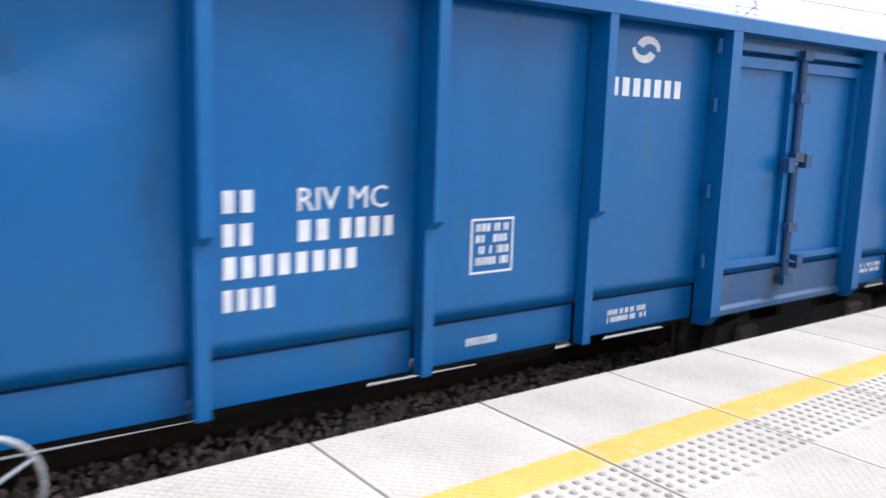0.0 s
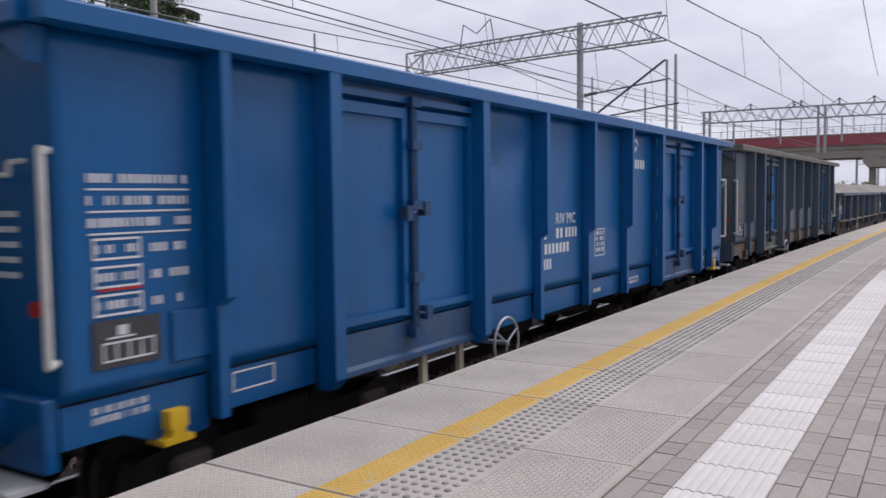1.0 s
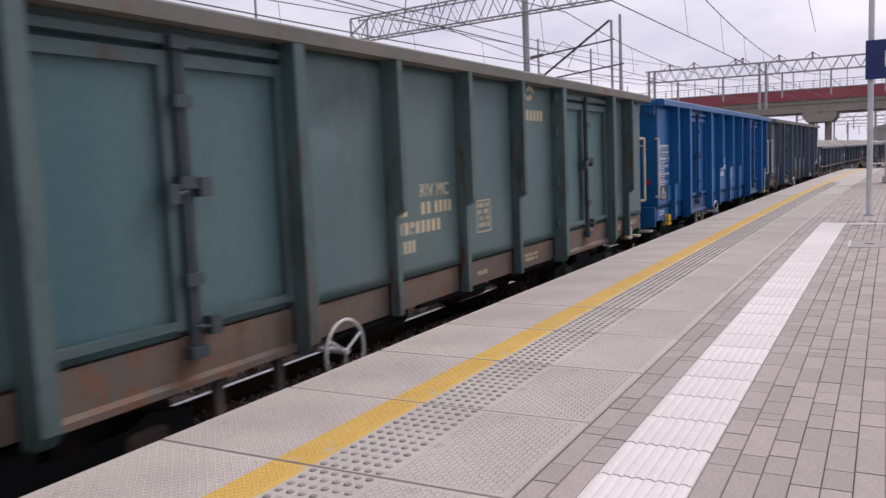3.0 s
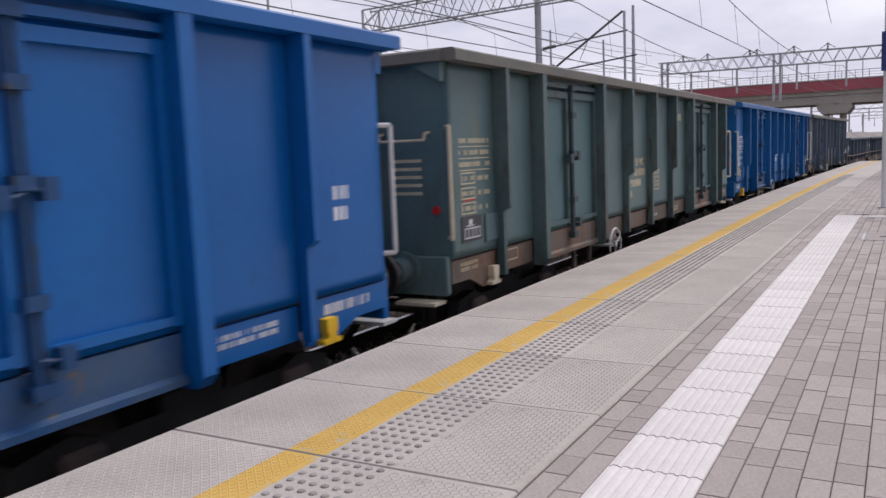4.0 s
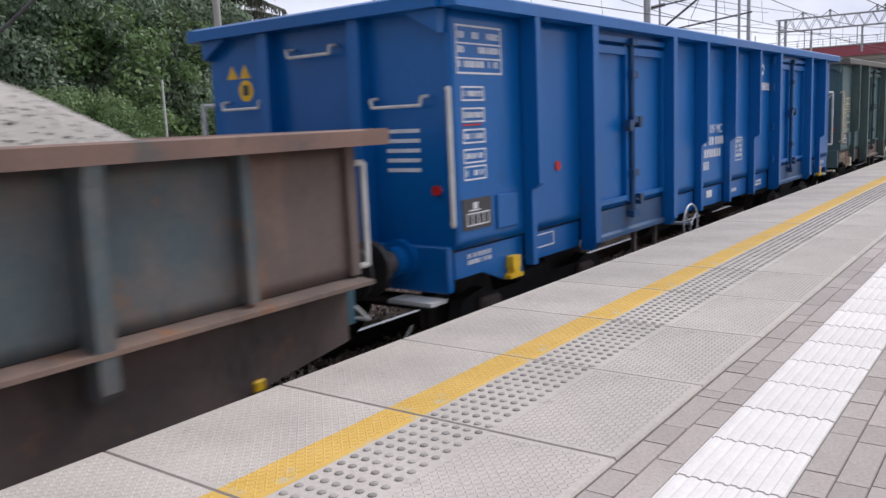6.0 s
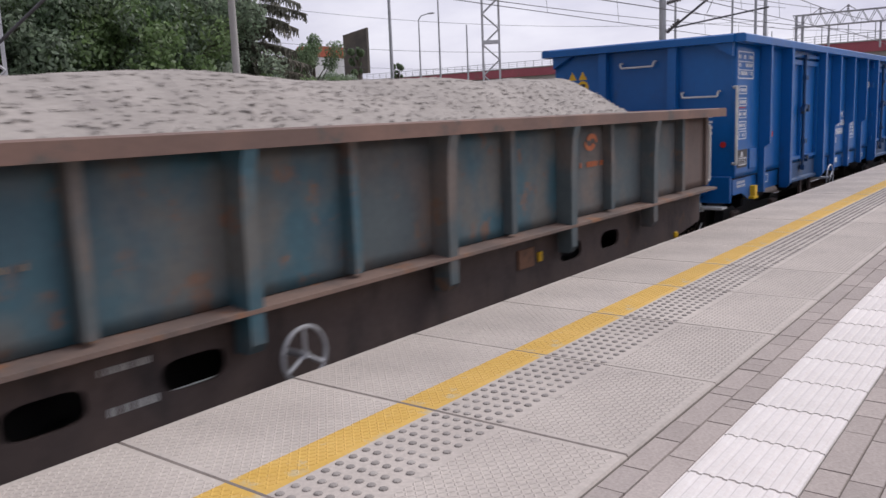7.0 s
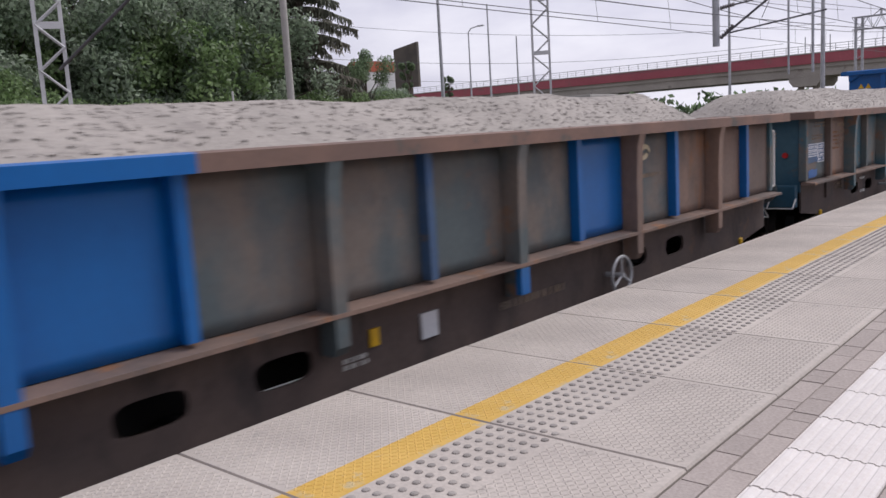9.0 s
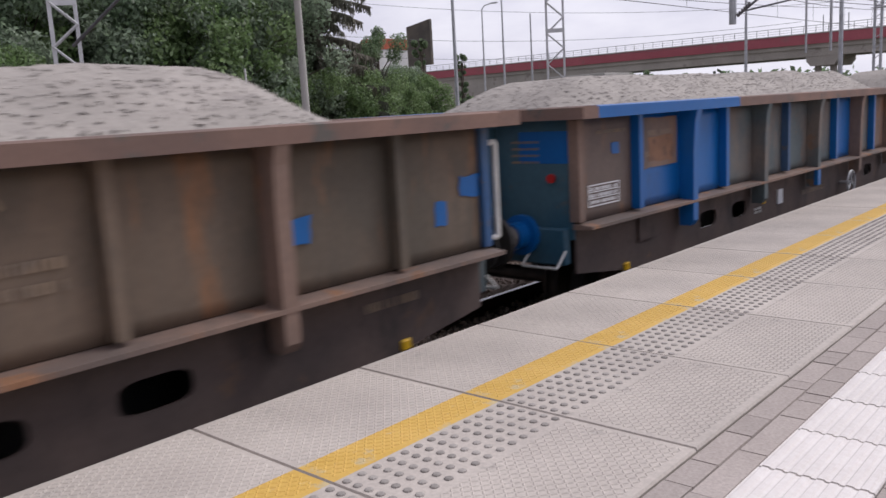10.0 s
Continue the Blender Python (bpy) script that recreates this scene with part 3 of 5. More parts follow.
def swirl_mark(bm, x, y, z, s):
    """Two curved hook shapes facing one another."""
    for sg in (1, -1):
        outer = [(math.cos(a) * s, math.sin(a) * s * .8) for a in [math.pi * k / 8 for k in range(0, 8)]]
        inner = [(math.cos(a) * s * .62 + .14 * s, math.sin(a) * s * .46 - .012) for a in [math.pi * k / 8 for k in range(7, -1, -1)]]
        prism(bm, [(y + sg * u + sg * .15 * s, z + sg * v * .9) for u, v in outer + inner], "x", x, x + .003)
    return bm


def bogie(parent, y, wheelsets):
    b = part("bogie", box(-1.0, 1.0, y - .28, y + .28, .42, .72, .03), M["black"], parent)
    for s in (-1, 1):
        bm = bmesh.new()
        prism(bm, [(y - 1.35, .38), (y - 1.28, .62), (y - .95, .68), (y - .45, .50), (y - .3, .30), (y + .3, .30), (y + .45, .50), (y + .95, .68), (y + 1.28, .62), (y + 1.35, .38), (y + 1.0, .36), (y + .6, .5), (y - .6, .5), (y - 1.0, .36)], "x", s * 1.0 - .06, s * 1.0 + .06)
        part("side_frame", bm, M["black"], b)
        for k in (-.12, .12):
            bm = bmesh.new()
            for q in range(5):
                ring(bm, (s * 1.0, y + k, .36 + q * .045), "y", .05, .015, 10, 5)
            part("spring", bm, M["black"], b)
        for k in (-.9, .9):
            part("axle_box", box(s * 1.0 - .10, s * 1.0 + .12, y + k - .15, y + k + .15, .33, .60, .03), M["sill_dark"], b)
    for k in (-.9, .9):
        bm = rod(bmesh.new(), (-1.05, 0, 0), (1.05, 0, 0), .075, 12)
        ws = part("wheelset", bm, M["wheel"], parent)
        for s in (-1, 1):
            bm = bmesh.new()
            rod(bm, (s * .69, 0, 0), (s * .72, 0, 0), .49, 28)
            rod(bm, (s * .72, 0, 0), (s * .82, 0, 0), .46, 28)
            part("wheel", bm, M["wheel"], ws)
        ws.location = (0, y + k, .46)
        wheelsets.append((ws, y + k))


def buffers(parent, half, mat_body, m_face, ext):
    for e in (-1, 1):
        for s in (-1, 1):
            bm = bmesh.new()
            rod(bm, (s * .875, e * (half - .02), 1.04), (s * .875, e * (half + ext - .24), 1.04), .115, 16)
            rod(bm, (s * .875, e * (half + .0), 1.04), (s * .875, e * (half + .05), 1.04), .17, 16)
            bf = part("buffer", bm, mat_body, parent)
            bm = bmesh.new()
            part("buffer_shank", rod(bmesh.new(), (s * .875, e * (half + ext - .24), 1.04), (s * .875, e * (half + ext - .04), 1.04), .095, 16), M["shank"], bf, "worn grey steel shank")
            rod(bm, (s * .875, e * (half + ext - .04), 1.04), (s * .875, e * (half + ext), 1.04), .21, 20, .20)
            part("buffer_plate", bm, m_face, bf, "greasy black round buffer head")
        bm = bmesh.new()
        rod(bm, (0, e * half, 1.0), (0, e * (half + .3), 1.0), .05, 8)
        ring(bm, (0, e * (half + .42), .98), "x", .12, .03, 12, 6)
        part("screw_coupling", bm, M["black"], parent)
        bm = bmesh.new()
        path_rod(bm, [(.35, e * half, .8), (.4, e * (half + .15), .6), (.4, e * (half + .4), .45), (.38, e * (half + .55), .6)], .025, 6)
        part("brake_hose", bm, M["black"], parent)


def end_steps(parent, half, mat, plate, low=.40):
    """Stirrup step under a corner, and a U-shaped handrail beside it."""
    for e in (-1, 1):
        for s in (-1, 1):
            x = s * 1.28
            bm = bmesh.new()
            path_rod(bm, [(x - s * .34, e * (half + .02), low + .12), (x - s * .34, e * (half + .15), low), (x, e * (half + .15), low), (x, e * (half + .02), low + .12)], .011, 6)
            part("shunter_step", bm, mat, parent)
            if plate:
                part("step_plate", box(min(x, x - s * .42), max(x, x - s * .42), min(e * half, e * (half + .2)), max(e * half, e * (half + .2)), .73, .76), mat, parent)


def warped_panel(name, s, X, y0, y1, z0, z1, seed, mat, parent, dents=(), amount=.006):
    """A sheet-steel panel, slightly bowed, with dents given as (y, z, radius, depth)."""
    ny, nz = max(6, int((y1 - y0) / .07)), max(6, int((z1 - z0) / .08))
    vs, fs = [], []
    for k in range(nz + 1):
        for j in range(ny + 1):
            y, z = y0 + (y1 - y0) * j / ny, z0 + (z1 - z0) * k / nz
            edge = min(1, min(j, ny - j) / 3, min(k, nz - k) / 3)
            d = amount * edge * (noise.noise((seed, y * .9, z * .8)) + .5 * noise.noise((seed + 5, y * 2.3, z * 2.1)))
            for dy, dz, r, dep in dents:
                q = math.hypot(y - dy, (z - dz) * 1.2) / r
                if q < 1:
                    d -= dep * (1 - q * q) ** 2 * edge
            vs.append((s * (X + d), y, z))
    for k in range(nz):
        for j in range(ny):
            a = k * (ny + 1) + j
            fs.append((a, a + 1, a + ny + 2, a + ny + 1) if s > 0 else (a, a + ny + 1, a + ny + 2, a + 1))
    rim = list(range(ny)) + [k * (ny + 1) + ny for k in range(nz)] + [nz * (ny + 1) + j for j in range(ny, 0, -1)] + [k * (ny + 1) for k in range(nz, 0, -1)]
    b = len(vs)
    vs += [(s * (X - .05), vs[i][1], vs[i][2]) for i in rim]
    n = len(rim)
    for i in range(n):
        j = (i + 1) % n
        fs.append((rim[j], rim[i], b + i, b + j) if s > 0 else (rim[i], rim[j], b + j, b + i))
    fs.append(tuple(range(b + n - 1, b - 1, -1)) if s > 0 else tuple(range(b, b + n)))
    me = bpy.data.meshes.new(name)
    me.from_pydata(vs, [], fs)
    me.materials.append(mat)
    me.polygons.foreach_set("use_smooth", [len(f) == 4 and max(f) < b for f in fs])
    ob = new(name, me)
    ob.parent = parent
    return ob


def tall_wagon(c, scheme):
    paint, sill, door_low, mark, rails, rib = (M[k] for k in scheme["mats"])
    w = holder("gondola_wagon", scheme["label"], "freight wagon", "wagons of the train", at=(AXIS, c, RAIL))
    H, X = 3.01, 1.35
    LK = M["lock_blue"] if scheme["mats"][0].startswith("blue") else M["lock"]
    g, p1, p2, w5, L = scheme["dims"]  # bay, door posts, end stanchion, half length
    dm, dw = (p1 + p2) / 2, (p2 - p1) / 2
    wheelsets, WY = [], -p1 + (.47 if scheme["panel"] == "column" else .33)
    part("floor", box(-1.3, 1.3, -L + .02, L - .02, 1.10, 1.18), M["sill_dark"], w)
    part("underframe", box(-.9, .9, -L + .1, L - .1, .78, 1.095), M["black"], w)
    for s in (-1, 1):
        x0, x1 = (X - .05, X) if s > 0 else (-X, -X + .05)
        # side wall between the doors and at the ends
        edges = [-L, -w5, -p2, None, -p1, -g, 0, g, p1, None, p2, w5, L]
        for i, (a, b) in enumerate(zip(edges, edges[1:])):
            if a is not None and b is not None:
                warped_panel("side_wall", s, X, a, b, 1.13, H - .1, c + i * 3.1 + s, paint, w, scheme["dents"].get(i, ()))
        for a, b in ((-p2 + .001, -p1 - .001), (p1 + .001, p2 - .001)):
            part("door_header", box(x0, x1, a, b, H - .3, H - .1), paint, w)
        # sill plates, set back a little, with bent lower edge
        for a, b in ((-w5 + .04, -p2 - .05), (-p1 + .05, -g - .04), (-g + .04, -.04), (.04, g - .04), (g + .04, p1 - .05), (p2 + .05, w5 - .04)):
            bm = prism(bmesh.new(), [(s * (X - .05), .86), (s * (X - .02), .87), (s * (X - .02), 1.105), (s * (X - .05), 1.11)], "y", a, b)
            part("side_sill", bm, sill, w)
        for a, b in ((-L, -w5 - .04), (w5 + .04, L)):
            k = a if a < 0 else b
            j = b if a < 0 else a
            bm = bmesh.new()
            prism(bm, [(k, .90), (k, 1.11), (j, 1.11), (j, .80), (j + (k - j) * .3, .78), (j + (k - j) * .62, .90)], "x", s * X - .05 if s > 0 else s * X + .02, s * X - .02 if s > 0 else s * X + .05)
            part("side_sill", bm, sill, w)
        # stanchions: deep above, shallow and broad below a kink
        for y in (-w5, -g, 0, g, w5):
            bm = bmesh.new()
            kz = 1.72 if abs(y) < 2 else 1.55
            prism(bm, [(s * (X + .001), H - .11), (s * (X + .16), H - .11), (s * (X + .16), kz), (s * (X + .085), kz - .05), (s * (X + .085), .86), (s * (X + .001), .86)], "y", y - .035, y + .035)
            bx(bm, min(s * (X + .001), s * (X + .03)), max(s * (X + .001), s * (X + .03)), y + .036, y + .09, kz + .02, H - .12)
            part("stanchion", bm, rib, w)
        for y in (-p2, -p1, p1, p2):
            bm = bmesh.new()
            prism(bm, [(s * (X + .001), H - .11), (s * (X + .16), H - .11), (s * (X + .16), .9), (s * (X + .11), .83), (s * (X + .001), .83)], "y", y - .055, y + .055)
            part("door_post", bm, rib, w)
            if abs(y) < 3:
                for z in (1.25, 1.75, 2.35, 2.75):
                    bm = rod(bmesh.new(), (s * (X + .07), y - .075 * (1 if y > 0 else -1), z), (s * (X + .07), y - .075 * (1 if y > 0 else -1), z + .10), .02, 8)
                    part("hinge", bm, rib, w)
        # double doors
        for dc in (-dm, dm):
            for h in (-1, 1):
                a, b = (dc - dw + .06, dc - .03) if h < 0 else (dc + .03, dc + dw - .06)
                door = warped_panel("door", s, X + .003, a, b, 1.16, H - .22, c + dc + h, M[scheme.get("door", scheme["mats"][0])], w)
                bm = bmesh.new()
                o0, o1 = min(s * (X + .006), s * (X + .05)), max(s * (X + .006), s * (X + .05))
                bx(bm, o0, o1, a, a + .07, 1.2, H - .25)
                bx(bm, o0, o1, b - .07, b, 1.2, H - .25)
                bx(bm, o0, o1, a + .071, b - .071, H - .33, H - .255)
                bx(bm, o0, o1, a + .071, b - .071, 1.21, 1.26)
                part("door_frame", bm, rib, door)
            bm = bmesh.new()
            rod(bm, (s * (X + .07), dc, 1.02), (s * (X + .07), dc, H - .2), .022, 8)
            rod(bm, (s * (X + .065), dc + .045, 1.02), (s * (X + .065), dc + .045, H - .2), .016, 8)
            for z in (1.03, 1.45, 2.0, 2.45, H - .24):
                bx(bm, min(s * (X + .04), s * (X + .11)), max(s * (X + .04), s * (X + .11)), dc - .05, dc + .075, z, z + .07)
            part("lock_bar", bm, LK, w, "dark vertical door lock bar")
            for z, dy in ((1.97, -.11), (2.0, .13), (1.2, .14)):
                bm = bmesh.new()
                bx(bm, min(s * (X + .055), s * (X + .12)), max(s * (X + .055), s * (X + .12)), dc + dy - .04, dc + dy + .04, z - .05, z + .06)
                rod(bm, (s * (X + .10), dc, z + .02), (s * (X + .105), dc + dy, z - .01), .010, 6)
                part("lock_lever", bm, LK, w, "dark lock box with a short lever")
            # worn plate under the doors
            bm = bmesh.new()
            prism(bm, [(s * (X - .02), .86), (s * (X + .06), .86), (s * (X + .06), .90), (s * (X + .02), .92), (s * (X + .02), 1.15), (s * (X - .02), 1.15)], "y", dc - dw + .07, dc + dw - .07)
            part("door_sill", bm, door_low, w, "scuffed plate below the doors")
            bm = bmesh.new()
            bx(bm, min(s * (X + .001), s * (X + .06)), max(s * (X + .001), s * (X + .06)), dc - dw + .07, dc + dw - .07, H - .215, H - .165)
            part("door_lintel", bm, rib, w)
    # ends
    for e in (-1, 1):
        a, b = (L - .05, L) if e > 0 else (-L, -L + .05)
        bm = bmesh.new()
        bx(bm, -X + .052, X - .052, a, b, .95, H - .1)
        part("end_wall", bm, M[scheme.get("end", scheme["mats"][0])], w)
        for x in (-.52, .52):
            bm = bmesh.new()
            prism(bm, [(e * (L + .001), H - .11), (e * (L + .11), H - .11), (e * (L + .15), 1.35), (e * (L + .15), .9), (e * (L + .001), .9)], "x", x - .06, x + .06)
            part("end_stanchion", bm, rib, w)
        part("end_beam", box(-1.32, 1.32, e * (L + .001) if e > 0 else -L - .08, L + .08 if e > 0 else -L - .001, .80, 1.16, .01), paint, w)
        for x in (-1.0, 1.0):
            bm = prism(bmesh.new(), [(x * 1.34, H - .1), (x * 1.0, H - .1), (x * 1.33, H - .28)], "y", e * (L + .001) if e > 0 else e * (L + .10), e * (L + .10) if e > 0 else e * (L + .001))
            part("corner_gusset", bm, paint, w)
        # grab bars
        for x, z in ((.9, 2.22), (0, 2.67), (-.88, 2.28), (-.88, 1.6)):
            bm = path_rod(bmesh.new(), [(x - .25, e * (L + .01), z + .07), (x - .25, e * (L + .09), z + .06), (x - .235, e * (L + .09), z), (x + .235, e * (L + .09), z), (x + .25, e * (L + .09), z + .06), (x + .25, e * (L + .01), z + .07)], .014, 6)
            part("grab_bar", bm, rails, w)
        for s in (-1, 1):
            bm = path_rod(bmesh.new(), [(s * 1.33, e * (L + .01), 2.33), (s * 1.40, e * (L + .09), 2.33), (s * 1.40, e * (L + .09), 1.33), (s * 1.33, e * (L + .01), 1.33)], .02, 8)
            part("handrail", bm, rails, w, "pale corner handrail")
        bm = bmesh.new()
        for i in range(5):
            y = e * (L + .001)
            bx(bm, .72, 1.05, min(y, y + e * .003), max(y, y + e * .003), 1.72 + i * .075, 1.75 + i * .075)
        part("end_notice", bm, mark, w, "small block of faded writing")
        bm = rod(bmesh.new(), (1.2, e * (L + .005), 1.58), (1.2, e * (L + .03), 1.58), .04, 12)
        part("reflector", bm, M["red"], w, "red round reflector")
        bm = bmesh.new()
        for a in (-1.06, -.89):
            bm = prism(bmesh.new(), [(a - .07, 2.55), (a + .07, 2.55), (a, 2.67)], "y", min(e * (L + .001), e * (L + .004)), max(e * (L + .001), e * (L + .004)))
            part("warning_sign", bm, M["yellow"], w, "small yellow warning triangle")
        plate = part("warning_plate", rod(bmesh.new(), (-.89, e * (L + .001), 2.44), (-.89, e * (L + .004), 2.44), .095, 18), M["yellow"], w, "round yellow warning plate")
        part("warning_symbol", box(-.93, -.85, min(e * (L + .0045), e * (L + .006)), max(e * (L + .0045), e * (L + .006)), 2.40, 2.49), M["sign_dark"], plate)
    # top rim all round
    bm = bmesh.new()
    prof = [(.03, -.11), (-.165, -.11), (-.165, -.02), (-.13, .0), (-.0, .0), (.03, -.03)]
    for s in (-1, 1):
        prism(bm, [(s * (X - u), H + v) for u, v in prof], "y", -L - .12, L + .12)
        prism(bm, [(s * (L - u), H + v) for u, v in prof], "x", -X - .02, X + .02)
    part("top_rim", bm, M[scheme.get("rim", scheme["mats"][5])], w)
    buffers(w, L + .08, paint, M["black"], scheme["ext"])
    end_steps(w, L + .05, rails, True)
    for y in (-4.5, 4.5):
        bogie(w, y, wheelsets)
    for s in (-1, 1):
        for y in (-scheme["hook"], scheme["hook"]):
            bm = bmesh.new()
            x0, x1 = (1.26, 1.40) if s > 0 else (-1.40, -1.26)
            bx(bm, x0, x1, y - .06, y + .06, .87, .97)
            prism(bm, [(y - .04, .87), (y + .04, .87), (y + .05, .83), (y + .1, .82), (y + .1, .79), (y - .1, .79), (y - .1, .82), (y - .05, .83)], "x", x0, x1)
            part("jacking_hook", bm, M[scheme["jack"]], w, "painted lifting hook")
    # hand wheel of the parking brake
    bm = ring(bmesh.new(), (1.51, WY, .775), "x", .23, .0115, 28, 6)
    for k in range(3):
        a = k * 2.094 + .5
        rod(bm, (1.51, WY, .775), (1.51, WY + math.cos(a) * .23, .775 + math.sin(a) * .23), .010, 6)
    rod(bm, (1.1, WY, .775), (1.53, WY, .775), .022, 8)
    part("brake_wheel", bm, M[scheme["wheel"]], w, "spoked hand brake wheel")
    bm = bmesh.new()
    for y in (-dm + .25, -dm + .82):
        bx(bm, 1.30, 1.34, y - .035, y + .035, .50, .88)
    bx(bm, 1.24, 1.345, -dm + .20, -dm + .87, .47, .53)
    part("stirrup_step", bm, M["cream"] if scheme["mats"][0] == "blue_dark" else M["sill_dark"], w, "bent steel step under the door")
    if scheme["panel"] == "column":
        part("white_card", box(1.332, 1.338, -.66, -.46, .97, 1.06), M["white"], w, "white card on the sill")
    if scheme["mats"][0] == "blue_dark":
        part("white_card", box(1.332, 1.340, WY - .10, WY + .02, 1.02, 1.10), M["white"], w, "small white card on the sill")
    # brake gear hanging under the floor
    bm = bmesh.new()
    rod(bm, (.5, -.9, .62), (.5, .1, .62), .17, 14)
    rod(bm, (.7, 1.0, .66), (.7, 1.6, .66), .12, 14)
    for y in (-2.4, -.2, 2.0):
        rod(bm, (.95, y, .72), (.95, y + 1.6, .70), .022, 6)
    part("brake_gear", bm, M["black"], w)
    # markings on both long sides (one side shown)
    x = X + .001
    bm = bmesh.new()
    c1, c2 = (-g + .12, -g + .5) if g > 1.2 else (-g + .20, -g + .47)
    for i, ln in enumerate((.18, .17, .74, .28)):
        letter_bars(bm, x, c1, c1 + ln, 1.80 - i * .155, 1.905 - i * .155, (2, 2, 8, 4)[i])
    letter_bars(bm, x, c2, c2 + .20, 1.645, 1.75, 2)
    letter_bars(bm, x, c2 + .24, c2 + .58, 1.645, 1.75, 4)
    part("vehicle_number", bm, mark, w, "block of stencilled vehicle numbers")
    lettering("code_lettering", scheme["code"], .165, mark, w, Matrix(((0, 0, 1, x), (1, 0, 0, c2), (0, 1, 0, 1.795), (0, 0, 0, 1))))
    t0 = .34 if g > 1.2 else .45
    bm = frame_bars(bmesh.new(), x, t0, t0 + .32, 1.38, 1.70, .012)
    plain_bars(bm, x, t0 + .04, t0 + .29, 1.42, 1.68, 4, 31, gap=.3)
    part("load_table", bm, mark, w, "framed table of load limits")
    dy, dz = scheme["emblem"]
    bm = letter_bars(bmesh.new(), x, 1.29 + dy, 2.12 + dy, 2.41 + dz, 2.525 + dz, 8)
    part("operator_lettering", bm, mark, w, "operator's name as plain block shapes")
    bm = swirl_mark(bmesh.new(), x, 1.72 + dy, 2.71 + dz, .12)
    part("operator_emblem", bm, mark, w, "swirl-shaped emblem")
    bm = bmesh.new()
    xs = X - .019
    plain_bars(bm, xs, g + .3, g + .7, .93, 1.03, 2, 41, gap=.3)
    plain_bars(bm, xs, .35, .58, .95, 1.0, 1, 42, gap=.1)
    plain_bars(bm, xs, p2 + .25, p2 + .8, .96, 1.06, 2, 43, gap=.3)
    plain_bars(bm, xs, w5 + .25, L - .2, .98, 1.06, 1, 44, gap=.1)
    plain_bars(bm, xs, -L + .17, -L + .5, .98, 1.08, 2, 45, gap=.3)
    frame_bars(bm, xs, -w5 + .15, -w5 + .5, .96, 1.08, .01)
    part("sill_lettering", bm, mark, w, "small white notices on the sill")
    bm = plain_bars(bmesh.new(), x, w5 + .4, w5 + .58, 1.62, 1.92, 2, 46, gap=.35, fill=1)
    part("axle_load_mark", bm, mark, w)
    bm = bmesh.new()
    yy = -L + (.09 if scheme["panel"] == "column" else .17)
    if scheme["panel"] == "column":
        frame_bars(bm, x, yy, yy + .62, 2.44, 2.80, .014, (2.55, 2.66))
        plain_bars(bm, x, yy + .03, yy + .58, 2.46, 2.78, 3, 51, gap=.55)
        for i, z in enumerate((2.24, 2.08, 1.92, 1.77, 1.64)):
            frame_bars(bm, x, yy + .05, yy + .35, z, z + .11, .012)
            plain_bars(bm, x, yy + .08, yy + .32, z + .02, z + .09, 1, 60 + i, gap=.4)
    else:
        for i in range(3):
            plain_bars(bm, x, yy, yy + .62, 1.94 + i * .11, 2.03 + i * .11, 1, 70 + i, gap=.5)
            bx(bm, x, x + .003, yy, yy + .62, 1.925 + i * .11, 1.935 + i * .11)
        for i, z in enumerate((1.80, 1.66, 1.52)):
            frame_bars(bm, x, yy + .02, yy + .3, z, z + .11, .012)
            plain_bars(bm, x, yy + .04, yy + .28, z + .02, z + .09, 1, 80 + i, gap=.4)
            plain_bars(bm, x, yy + .36, yy + .6, z, z + .1, 1, 90 + i, gap=.55)
    part("inspection_notice", bm, mark, w, "framed inspection and load notices")
    part("red_line", box(x, x + .004, yy + .05, yy + .3, 2.055 if scheme["panel"] == "column" else 1.645, 2.067 if scheme["panel"] == "column" else 1.657), M["red"], w)
    plate = part("route_plate", box(x, x + .008, yy + .0, yy + .40, 1.26, 1.50), M["sign_dark"], w, "dark plate with white strokes")
    bm = bmesh.new()
    bx(bm, x + .009, x + .011, yy + .14, yy + .2, 1.42, 1.47)
    bx(bm, x + .009, x + .011, yy + .08, yy + .24, 1.405, 1.415)
    for i in range(5):
        bx(bm, x + .009, x + .011, yy + .05 + i * .075, yy + .06 + i * .075, 1.3, 1.38)
    bx(bm, x + .009, x + .011, yy + .05, yy + .36, 1.29, 1.3)
    bx(bm, x + .009, x + .011, yy + .05, yy + .36, 1.38, 1.39)
    part("plate_strokes", bm, M["white"], plate)
    part("card_holder", box(x, x + .02, yy + .47, yy + .78, 1.22, 1.50, .008), paint, w, "shallow card holder")
    if scheme["dot"]:
        part("round_marker", rod(bmesh.new(), (x, -w5 + .56, 1.66), (x + .012, -w5 + .56, 1.66), .045, 14), M["red"], w, "red dot on the side wall")
    return w, wheelsets


